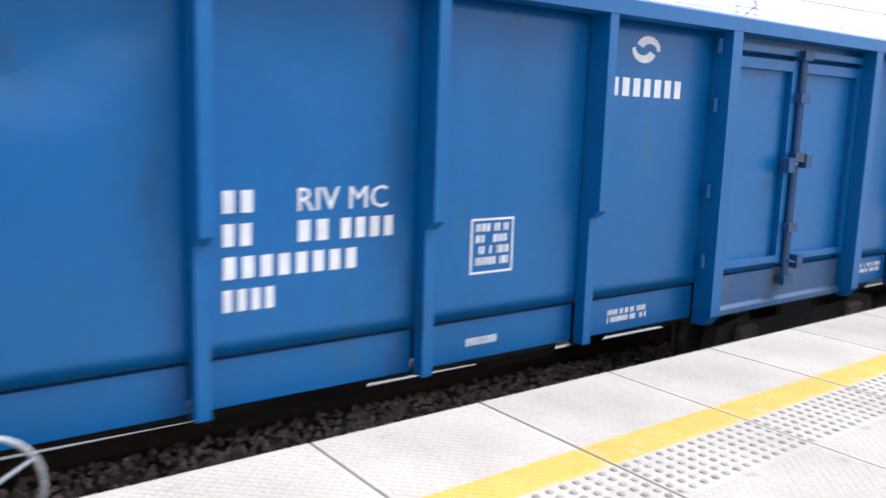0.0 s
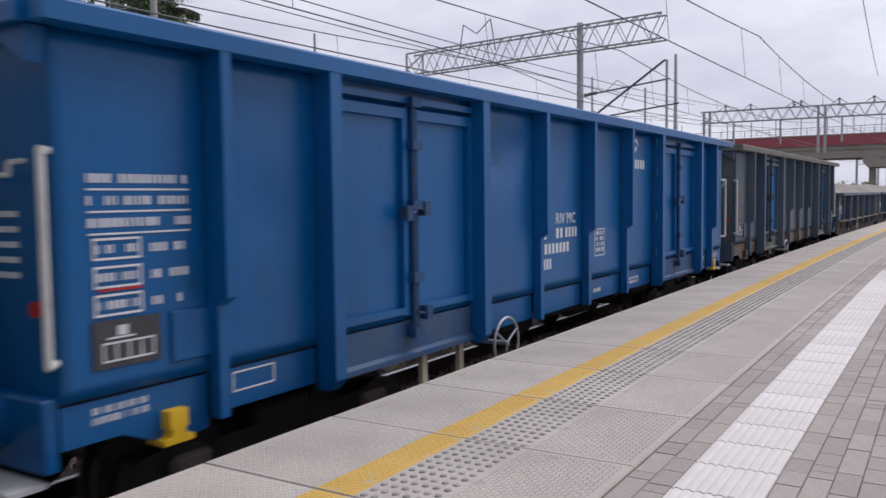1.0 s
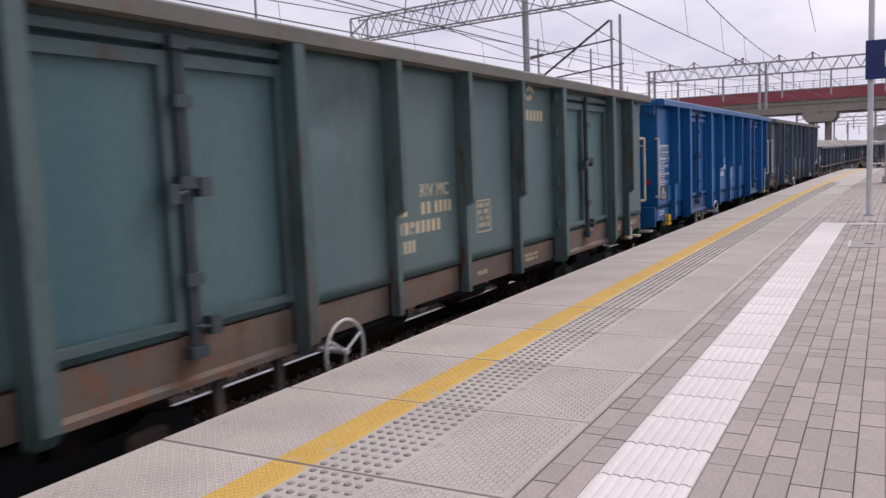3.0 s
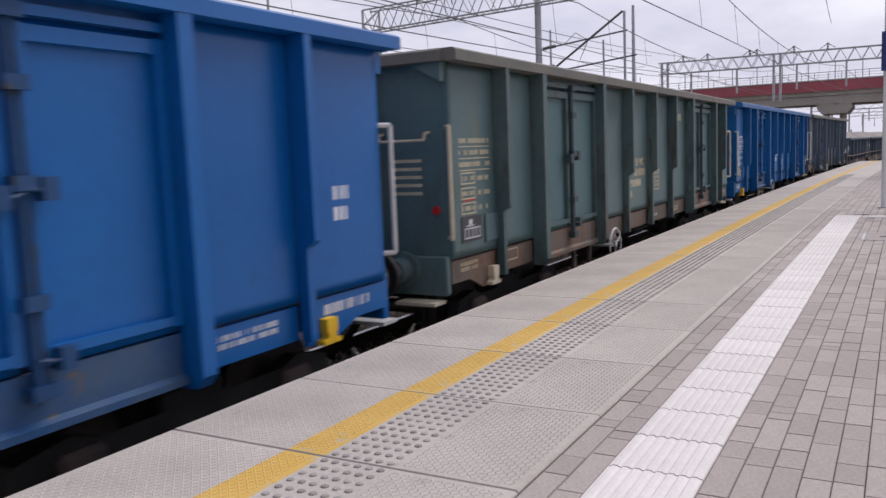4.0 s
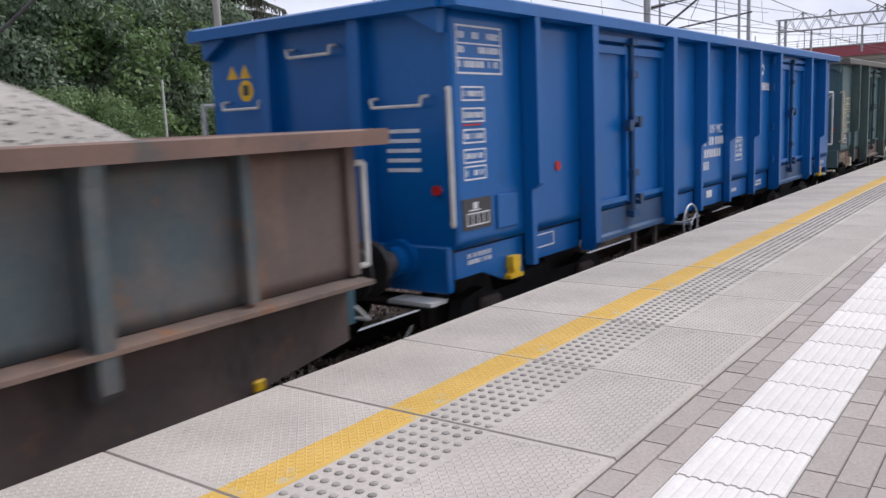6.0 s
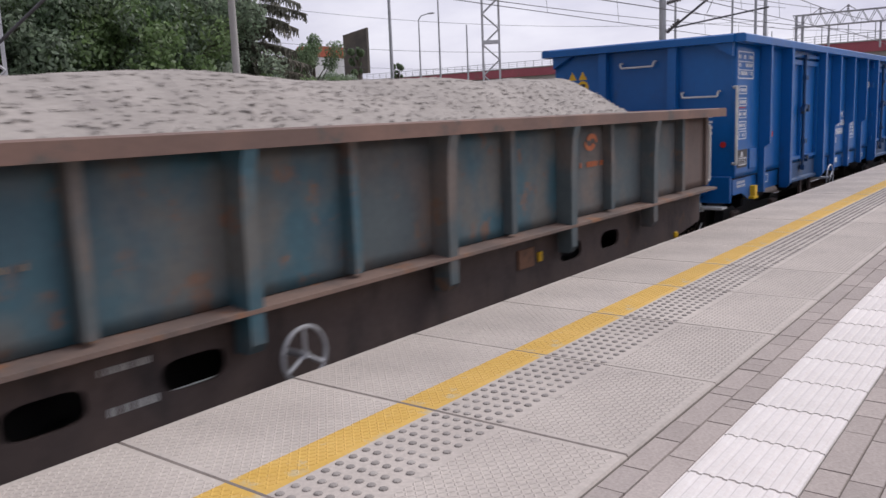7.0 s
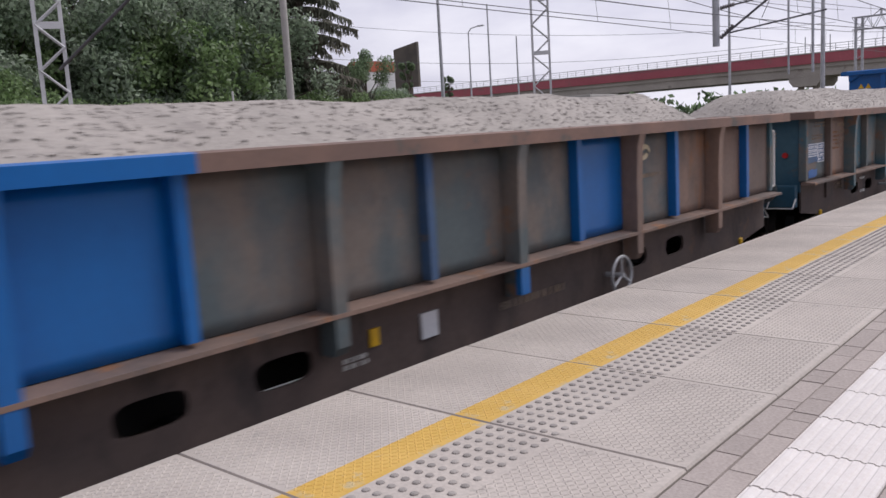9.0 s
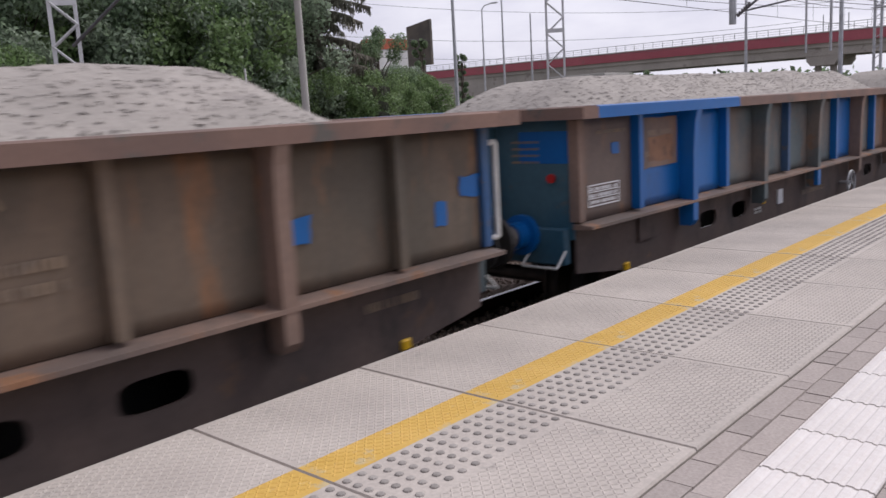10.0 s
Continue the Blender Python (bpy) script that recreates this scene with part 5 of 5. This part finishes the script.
def cantilever(parent, x, z, reach):
    """A hinged arm with stay, tube and registration arm."""
    bm = bmesh.new()
    rod(bm, (x, 0, z), (x + reach, 0, z + .35), .03, 6)
    rod(bm, (x, 0, z - 1.0), (x + reach * .95, 0, z + 1.0), .04, 6)
    rod(bm, (x + reach * .1, 0, z - .85), (x + reach * 1.1, 0, z - .5), .03, 6)
    path_rod(bm, [(x + reach * .25, 0, z + .05), (x + reach * .4, 0, z + .45), (x + reach * .55, 0, z + .15), (x + reach * .45, 0, z - .5)], .012, 5)
    part("cantilever_arm", bm, M["wire"], parent, "hinged dark cantilever arm")
    for p, q in (((x, 0, z), (x + .5, 0, z + .07)), ((x, 0, z - 1.0), (x + .45, 0, z - .6))):
        bm = bmesh.new()
        insulator(bm, p, q)
        part("insulator", bm, M["porcelain"], parent)


g1 = holder("overhead_gantry", "galvanised lattice gantry on a slim pole", "gantry", "overhead gantries", at=(0, 25.4, 0))
part("truss_beam", truss(bmesh.new(), (-17.5, 0, 6.25), (-7.1, 0, 6.6), .85, .55, 24), M["galv"], g1)
part("hanging_post", rod(bmesh.new(), (-10.15, 0, 3.65), (-10.15, 0, 7.5), .12, 12, .12), M["galv"], g1)
cantilever(g1, -10.0, 4.9, 3.1)
part("drop_post", rod(bmesh.new(), (-7.0, 0, 2.5), (-7.0, 0, 5.9), .045, 8), M["galv"], g1)
part("drop_post", rod(bmesh.new(), (-7.75, 0, 2.5), (-7.75, 0, 5.0), .035, 8), M["galv"], g1)
bm = path_rod(bmesh.new(), [(-15.2, 0, 6.9), (-15.0, 0, 8.0), (-14.4, 0, 7.6), (-13.8, 0, 8.1), (-13.6, 0, 6.9)], .02, 6)
part("jumper_wire", bm, M["wire"], g1)

g2 = holder("overhead_gantry", "long lattice gantry spanning all tracks", "gantry", "overhead gantries", at=(0, 62, 0))
part("truss_beam", truss(bmesh.new(), (-15.0, 0, 6.7), (12.0, 0, 6.6), .85, .6, 60, .04), M["galv"], g2)
for x in (-14.6, 11.6):
    bm = bmesh.new()
    for dx in (-.22, .22):
        rod(bm, (x + dx, 0, -1.3), (x + dx, 0, 7.6), .10, 8)
    for i in range(12):
        rod(bm, (x - .22, 0, -1 + i * .7), (x + .22, 0, -.65 + i * .7), .03, 5)
    part("mast", bm, M["galv"], g2)
for x in (-6.75, -6.3):
    part("drop_post", box(x - .08, x + .08, -.08, .08, 4.15, 7.5), M["galv"], g2)
for x in (-12.6, -9.3, -5.2, -2.0, 1.4):
    part("stub_post", box(x - .06, x + .06, -.06, .06, 4.9, 6.7), M["galv"], g2)
for x in (-13.2, -11.4, -8.4, -7.9, -5.4, -3.2):
    bm = bmesh.new()
    path_rod(bm, [(x - .5, 0, 7.6), (x, 0, 7.95), (x + .5, 0, 7.62)], .025, 5)
    insulator(bm, (x, 0, 7.55), (x, 0, 8.0), 4, .09)
    part("insulator", bm, M["porcelain"], g2)

lattice_mast(-17.6, 6.0, 11.5, .60, .26, radians(64), "pale grey laced channel-iron mast")
lattice_mast(-17.3, 25.4, 8.4, .72, .26, radians(33), "pale grey laced channel-iron mast")
for x, y, h, r in ((-17.3, 12.5, 11, .10),):
    p = holder("concrete_pole", "round grey concrete pole", "pole", at=(x, y, -1.3))
    part("shaft", rod(bmesh.new(), (0, 0, 0), (0, 0, h), r * 1.15, 14, r * .85), M["concrete"], p)
    part("band", rod(bmesh.new(), (0, 0, 6.9), (0, 0, 7.15), r * 1.2, 14), M["galv"], p)
arm = holder("hanging_bracket", "steel bracket arm fixed to the lattice mast", "bracket", at=(-17.6, 6.0, 0))
bm = rod(bmesh.new(), (.3, 0, 3.2), (2.4, .8, 4.6), .035, 6)
rod(bm, (.3, 0, 5.0), (2.6, .8, 4.75), .03, 6)
part("bracket_tube", bm, M["wire"], arm)
for az, d, h, top in ((40.15, 48, 12, 0), (21.22, 60, 11, 0), (36.85, 85, 15, 0), (34.97, 88, 12, 0), (15.75, 42, 9.4, 0), (38.2, 95, 13.5, 1)):
    a = radians(az)
    x, y = 1.254 - d * math.sin(a), -2.795 + d * math.cos(a)
    p = holder("slim_pole", "slim grey steel pole", "pole", "slim poles beyond the tracks", at=(x, y, -1.3))
    part("shaft", rod(bmesh.new(), (0, 0, 0), (0, 0, h), .13, 8, .07), M["galv"], p)
    if top:
        part("lamp_arm", path_rod(bmesh.new(), [(0, 0, h), (.4, 0, h + .4), (1.6, 0, h + .55)], .06, 6), M["galv"], p)
        part("lamp_head", box(1.4, 2.2, -.15, .15, h + .45, h + .6, .03), M["galv"], p)


def wire(name, pts, r, group):
    cu = bpy.data.curves.new(name, "CURVE")
    cu.dimensions, cu.bevel_depth, cu.bevel_resolution = "3D", r, 1
    sp = cu.splines.new("POLY")
    sp.points.add(len(pts) - 1)
    for p, c in zip(sp.points, pts):
        p.co = (*c, 1)
    tmp = new(name + "_line", cu)
    me = bpy.data.meshes.new_from_object(tmp)
    bpy.data.objects.remove(tmp)
    me.materials.append(M["wire"])
    return tagged(new(name, me), "thin dark overhead wire", "wire", group)


def catenary(x, z, y0, y1, sag, x1=None, z1=None):
    x1, z1 = x if x1 is None else x1, z if z1 is None else z1
    return [(x + (x1 - x) * k / 24, y0 + (y1 - y0) * k / 24, z + (z1 - z) * k / 24 - sag * 4 * (k / 24) * (1 - k / 24)) for k in range(25)]


for x in (AXIS, AXIS - 4.6, AXIS - 9.4):
    for n, (y0, y1) in enumerate(((-32, 25.4), (25.4, 62), (62, 110))):
        zig = .15 if n % 2 else -.15
        low = [(x - .8 + zig * (1 - k / 12) + bend(y0 + (y1 - y0) * k / 24), y0 + (y1 - y0) * k / 24, 4.75) for k in range(25)]
        top = [(px - .8 + bend(py), py, pz) for px, py, pz in catenary(x, 6.35, y0, y1, .75)]
        wire("contact_wire", low, .014, "overhead wires")
        wire("catenary_wire", top, .016, "overhead wires")
        for k in range(2, 24, 3):
            wire("dropper", [top[k], low[k]], .007, "overhead wires")
for x, z, dx in ((-15.6, 7.9, 0), (-16.6, 6.6, .3), (-13.4, 7.4, 1.2), (-12.2, 5.6, 4.0), (1.5, 9.0, -4.5)):
    wire("feeder_wire", catenary(x, z, -30, 62, 1.2, x + dx, z + .3), .016, "overhead wires")
for az0, el0, az1, el1, d in ((50, 5.6, 18, 4.2, 70), (48, 7.6, 15, 5.2, 74), (46, 3.9, 20, 3.4, 90)):
    a0, a1 = radians(az0), radians(az1)
    p = (1.254 - d * math.sin(a0), -2.795 + d * math.cos(a0), 1.31 + d * math.tan(radians(el0)))
    q = (1.254 - d * math.sin(a1), -2.795 + d * math.cos(a1), 1.31 + d * math.tan(radians(el1)))
    wire("cross_wire", [tuple(p[i] + (q[i] - p[i]) * k / 20 - (1.0 * 4 * (k / 20) * (1 - k / 20) if i == 2 else 0) for i in range(3)) for k in range(21)], .016, "overhead wires")

# ---- road bridge across the tracks ----
BY = 147.0
bridge = holder("road_bridge", "road bridge with a red fascia on concrete girders", "bridge", at=(0, BY, 0))
part("deck", box(-175, 60, 0, 11, 8.3, 9.2), M["bridge_conc"], bridge)
part("fascia", box(-175, 60, -.35, -.003, 9.0, 10.65), M["bridge_red"], bridge, "red painted fascia beam")
for y in (.25, 3.4, 6.6, 9.8):
    part("girder", box(-175, 60, y, y + .9, 6.9, 8.298), M["bridge_conc"], bridge, "long concrete girder")
part("kerb", box(-175, 60, -.45, .25, 10.655, 10.85), M["concrete"], bridge)
rl = part("railing", box(-175, 60, -.12, -.04, 12.0, 12.1), M["galv"], bridge)
bm = bmesh.new()
for z in (11.2, 11.6):
    bx(bm, -175, 60, -.11, -.05, z, z + .05)
part("railing_wire", bm, M["galv"], rl)
post_mesh = mesh_of("railing_post", box(0, .09, -.12, -.04, 10.85, 12.0), M["galv"])
for i in range(118):
    p = new("railing_post", post_mesh)
    p.parent, p.location = rl, (-175 + i * 2, 0, 0)
for i in range(24):
    x = -44 + i * 4.0
    part("screen_post", box(x, x + .14, .3, .44, 10.85, 13.6), M["galv"], bridge)
for px in (-44.0, -8.0, 26.0):
    cap = part("pier_cap", prism(bmesh.new(), [(px - 2.6, 6.895), (px + 2.6, 6.895), (px + 2.6, 6.2), (px + 1.9, 5.3), (px - 1.9, 5.3), (px - 2.6, 6.2)], "y", .3, 10.6), M["bridge_conc"], bridge, "flared concrete pier cap")
    for dx in (-1.25, 1.25):
        part("pier_column", rod(bmesh.new(), (px + dx, 2.5, -1.4), (px + dx, 2.5, 5.298), .55, 16), M["bridge_conc"], cap)
part("abutment", box(-178, -92, .2, 10.8, -1.4, 6.89), M["bridge_conc"], bridge)

wh = holder("trackside_hut", "small flat-roofed white building behind the tracks", "building", at=(-34.9, 57.1, -1.32))
part("wall", box(-2.4, 2.4, -2, 2, 0, 4.5), M["house_white"], wh)
part("roof", box(-2.7, 2.7, -2.3, 2.3, 4.503, 4.85, .03), M["concrete"], wh)
for x in (-1.7, -.5, 1.0):
    win = part("window", box(x, x + .75, -2.03, -1.985, 2.2, 3.3), M["glass_dark"], wh)
    part("sill", box(x - .06, x + .81, -2.08, -2.002, 2.12, 2.195), M["concrete"], win)
cab = holder("trackside_cabinet", "pale grey equipment cabinet beside the tracks", "cabinet", at=(-23.2, 12.6, -1.32))
part("cabinet_body", box(-.9, .9, -.5, .5, 0, 3.0, .03), M["house_white"], cab)
fence = holder("board_fence", "low brown board fence beyond the tracks", "fence", at=(-24.0, 16.2, -1.32))
for i in range(4):
    part("board", box(-.04, .04, -2.2, 2.2, 1.4 + i * .34, 1.68 + i * .34), M["board"], fence)
for y in (-2.1, 0, 2.1):
    part("fence_post", box(-.1, -.045, y - .05, y + .05, 0, 2.8), M["board"], fence)
bb = holder("billboard", "tall billboard on a post, overgrown with ivy", "billboard", at=(-70.5, 75.5, -1.3))
part("panel", prism(bmesh.new(), [(-2.0, 8.4), (2.0, 8.4), (2.0, 13.9), (-2.0, 13.3)], "y", -.2, .2), M["board"], bb)
part("leg", box(-.3, .3, .25, .6, 0, 11.5), M["board"], bb)
house = holder("far_building", "distant flat-roofed grey building with a red fascia", "building", at=(-84, 82, -1.3))
part("wall", box(-1.6, 3, -4, 4, 0, 11.4), M["house_white"], house)
part("fascia", box(.3, 3.1, -4.1, 4.1, 11.403, 12.9, .05), M["roof_red"], house, "red fascia board")
part("parapet", box(-1.7, .28, -4.1, 4.1, 11.403, 12.5, .05), M["concrete"], house)
stake = holder("marker_stake", "thin pale marker stake beside the tracks", "stake", at=(*(1.254 - 24 * math.sin(radians(54.3)), -2.795 + 24 * math.cos(radians(54.3))), -1.32))
part("rod", rod(bmesh.new(), (0, 0, 0), (0, 0, 4.1), .03, 6), M["rail_steel"], stake)
for y, x0, x1 in ((178, -14, 20), (205, -12, 26), (238, -10, 34), (275, -8, 44)):
    far = holder("overhead_gantry", "distant pale lattice gantry beyond the bridge", "gantry", "overhead gantries", at=(0, y, 0))
    part("truss_beam", truss(bmesh.new(), (x0, 0, 6.7), (x1, 0, 6.7), .9, .6, 24, .07), M["galv"], far)
    for x in (x0, (x0 + x1) / 2 - 3, x1):
        part("mast", box(x - .2, x + .2, -.2, .2, -1.3, 8.2), M["galv"], far)
    for k in range(5):
        x = x0 + 3 + k * (x1 - x0 - 5) / 4
        part("drop_post", box(x - .09, x + .09, -.09, .09, 4.3, 6.7), M["galv"], far)
shed = holder("far_shed", "distant hazy grey building past the bridge", "building", at=(6, 300, -1.3))
part("wall", box(-9, 14, 0, 20, 0, 7.5), M["concrete"], shed)
part("roof", prism(bmesh.new(), [(-9.6, 7.505), (14.6, 7.505), (2.5, 10.4)], "y", -.5, 20.5), M["concrete"], shed)


# ---- unseen wall added behind the camera to darken the wagons' reflections ----
bm = bmesh.new()
bx(bm, 8.6, 9.0, -34, 8, -.004, 3.3)
bx(bm, 8.5, 9.1, -34.4, 8.4, 3.304, 3.4)
station = part("wall_unseen", bm, M["wall_brown"], None)
tagged(station, "unseen brown rendered wall with a coping, added to darken reflections", "wall", kind="structure")


# ---- trees ----
def leaves(centres, count, size, seed, flat=0.5):
    r = np.random.default_rng(seed)
    cs = np.array([c[:3] for c in centres])
    rad = np.array([c[3] for c in centres])
    pick = r.choice(len(cs), count, p=rad ** 2 / (rad ** 2).sum())
    d = r.normal(size=(count, 3))
    d /= np.linalg.norm(d, axis=1)[:, None]
    pos = cs[pick] + d * (rad[pick] * r.uniform(.55, 1.08, count))[:, None]
    n = d + r.normal(size=(count, 3)) * .7
    n /= np.linalg.norm(n, axis=1)[:, None]
    u = np.cross(n, r.normal(size=(count, 3)))
    u /= np.linalg.norm(u, axis=1)[:, None]
    v = np.cross(n, u)
    s = (size * r.uniform(.6, 1.4, count))[:, None]
    vs = np.stack([pos + u * s, pos + v * s * flat, pos - u * s, pos - v * s * flat], axis=1).reshape(-1, 3).tolist()
    fs = [(b, b + 1, b + 2, b + 3) for b in range(0, 4 * count, 4)]
    return vs, fs


def broadleaf(seed, h, spread, lean=0.0, count=9000, size=.17, mat="leaf", narrow=1.0, clumps=60):
    r = random.Random(seed)
    bm = bmesh.new()
    rod(bm, (0, 0, 0), (lean * .3, 0, h * .35), .028 * h, 9, .02 * h)
    rod(bm, (lean * .3, 0, h * .35), (lean, 0, h * .85), .02 * h, 8, .006 * h)
    blobs = []
    for k in range(clumps):
        z = h * r.uniform(.16, .97)
        wdt = spread * math.sin(min(1, max(.12, (z / h - .08) * 1.05)) * math.pi * .93) ** .7 * narrow
        a, d = r.uniform(0, 6.28), wdt * r.uniform(.35, 1.0)
        c = (lean * z / h + math.cos(a) * d, math.sin(a) * d, z)
        blobs.append((*c, spread * r.uniform(.10, .30) * (narrow + 1) / 2))
        rod(bm, (lean * .5 * z / h, 0, z * .72), c, .006 * h, 5, .0015 * h)
    me = bpy.data.meshes.new("crown")
    vs, fs = leaves(blobs, count, size, seed)
    me.from_pydata(vs, [], fs)
    me.materials.append(M[mat])
    return mesh_of("trunk", bm, M["bark"]), me


def conifer(seed, h):
    r = random.Random(seed)
    bm = bmesh.new()
    rod(bm, (0, 0, 0), (0, 0, h), .02 * h, 8, .004 * h)
    vs, fs = [], []
    z = h * .12
    while z < h * .98:
        reach = (h - z) * .21 + .35
        n = 8
        off = r.uniform(0, 6.28)
        for k in range(n):
            if r.random() < .12:
                continue
            a = off + k * 6.283 / n + r.uniform(-.3, .3)
            ln = reach * r.uniform(.65, 1.15)
            tip = Vector((math.cos(a) * ln, math.sin(a) * ln, z - ln * .18))
            root = Vector((0, 0, z + .1))
            rod(bm, root, tip, .03, 4, .008)
            side = Vector((-math.sin(a), math.cos(a), 0))
            m = int(ln * 34)
            for q in range(m):
                f = .15 + .85 * q / m
                c = root.lerp(tip, f) + Vector((0, 0, .12 * math.sin(f * 3.1)))
                for sg in (-1, 1):
                    e = c + side * sg * r.uniform(.02, .5) * (1.15 - f) + Vector((r.uniform(-.12, .12), r.uniform(-.12, .12), -r.uniform(.05, .45)))
                    wv = (tip - root).normalized() * r.uniform(.018, .04)
                    b = len(vs)
                    vs += [c - wv, c + wv, e + wv * .6, e - wv * .6]
                    fs.append((b, b + 1, b + 2, b + 3))
        z += h * .033 * r.uniform(.8, 1.25)
    me = bpy.data.meshes.new("crown")
    me.from_pydata(vs, [], fs)
    me.materials.append(M["needle"])
    return mesh_of("trunk", bm, M["bark"]), me


def plant(kinds, x, y, scale, turn, name, label, category, group):
    t = holder(name, label, category, group, at=(x, y, -1.33))
    for nm, me in zip(("trunk", "crown"), kinds):
        o = new(nm, me)
        o.parent = t
    t.scale = (scale, scale, scale)
    t.rotation_euler = (0, 0, turn)
    return t


A1 = broadleaf(1, 13, 3.6, count=19000, size=.12, clumps=62)
A2 = broadleaf(2, 14, 4.0, .8, count=20000, size=.12, mat="leaf_silver", clumps=66)
A3 = broadleaf(3, 6, 3.0, count=26000, size=.085, mat="leaf_light", clumps=70)
A4 = broadleaf(4, 10, 1.5, count=12000, size=.10, narrow=.6, clumps=40)
A5 = broadleaf(7, 8, 3.4, count=24000, size=.10, mat="leaf_silver", clumps=80)
CON = conifer(6, 17)


def polar(az, d):
    a = radians(az)
    return 1.254 - d * math.sin(a), -2.795 + d * math.cos(a)


for i, (az, d, k, s) in enumerate(((70, 36, A2, 1.0), (63, 37, A2, .95), (57.5, 38, A2, 1.05), (54.6, 44, A1, .9), (52.6, 39, A1, .95), (73, 33, A1, 1.0), (77, 32, A2, 1.0), (82, 31, A1, 1.1), (88, 30, A2, 1.1), (95, 31, A1, 1.0), (45.4, 54, A1, .62), (44.0, 60, A2, .44))):
    plant(k, *polar(az, d), s, i * 1.9, "deciduous_tree", "leafy deciduous tree behind the tracks", "tree", "trees behind the tracks")
for i, (az, d, s) in enumerate(((63, 27.5, .66), (60.0, 27, .66), (57.2, 28, .58), (66.2, 27, .7), (69.8, 27, .85), (53.5, 33, .62), (49.5, 36, .75), (46.6, 38, .75), (44.5, 46, .7), (43, 60, .9))):
    plant(A3, *polar(az, d), s, i * 1.3, "shrub", "dense light green bush by the tracks", "bush", "bushes by the tracks")
for i, (az, d, k, s) in enumerate(((51.6, 36, A5, .7), (53.4, 35, A5, 1.0), (56.4, 34, A3, 1.25), (59.0, 35, A5, 1.1), (61.8, 34, A5, 1.0), (64.6, 35, A3, 1.3), (67.6, 33, A5, 1.05), (71.0, 32, A5, 1.0), (46.4, 41, A5, .55))):
    plant(k, *polar(az, d), s, i * 2.3, "tall_shrub", "tall leafy shrub in front of the trees", "bush", "tall shrubs before the trees")
plant(CON, *polar(49.5, 38), 1.0, .5, "conifer_tree", "tall conifer with brown drooping branches", "tree", "")
plant(CON, *polar(51.4, 42), .92, 2.5, "conifer_tree", "tall conifer with brown drooping branches", "tree", "")
plant(A4, *polar(39.75, 110), 1.05, .0, "poplar_tree", "small slender dark tree", "tree", "")
plant(A3, *polar(28.2, 105), .9, 1.0, "shrub", "bush at the foot of the bridge", "bush", "")
plant(A1, *polar(27.7, 62), .36, 1.0, "shrub", "bush beside the white building", "bush", "")
plant(A4, *polar(42.5, 101), 1.2, .4, "poplar_tree", "ivy-clad slender tree at the billboard", "tree", "")

# far wooded skyline as one stuff object
rng = np.random.default_rng(77)
cl = []
for i in range(420):
    az, d = rng.uniform(-75, 110), rng.uniform(190, 330)
    x, y = polar(az, d)
    if abs(x) < 14 and y > 0:
        continue
    cl.append((x, y, rng.uniform(-1, 1.5), rng.uniform(2.5, 4.5)))
for i in range(150):
    x, y = polar(rng.uniform(8, 40), rng.uniform(168, 185))
    cl.append((x, y, rng.uniform(-1, 3.0), rng.uniform(2.2, 3.6)))
vs, fs = leaves(cl, 38000, .8, 5)
me = bpy.data.meshes.new("far_woods")
me.from_pydata(vs, [], fs)
me.materials.append(M["leaf"])
tagged(new("far_woods", me), "far line of trees", "trees", kind="stuff")


# ---- what moves ----
def motions():
    for w, wheelsets in TRAIN:
        x, c, z = w.location
        rows = []
        for k in range(21):
            y = c + float(np.interp(k / 2, range(11), GONE))
            side = (bend(y - 4.2) + bend(y + 4.2)) / 2
            rows.append((k / 2, pose(x + side, y, z, 0, 0, math.degrees(math.atan2(bend(y - 4.2) - bend(y + 4.2), 8.4)))))
        walk(w, rows)
        for ws, y in wheelsets:
            walk(ws, [(k / 10, pose(0, y, .46, -math.degrees(float(np.interp(k / 10, range(11), GONE)) / .46), 0, 0)) for k in range(101)])


motions()
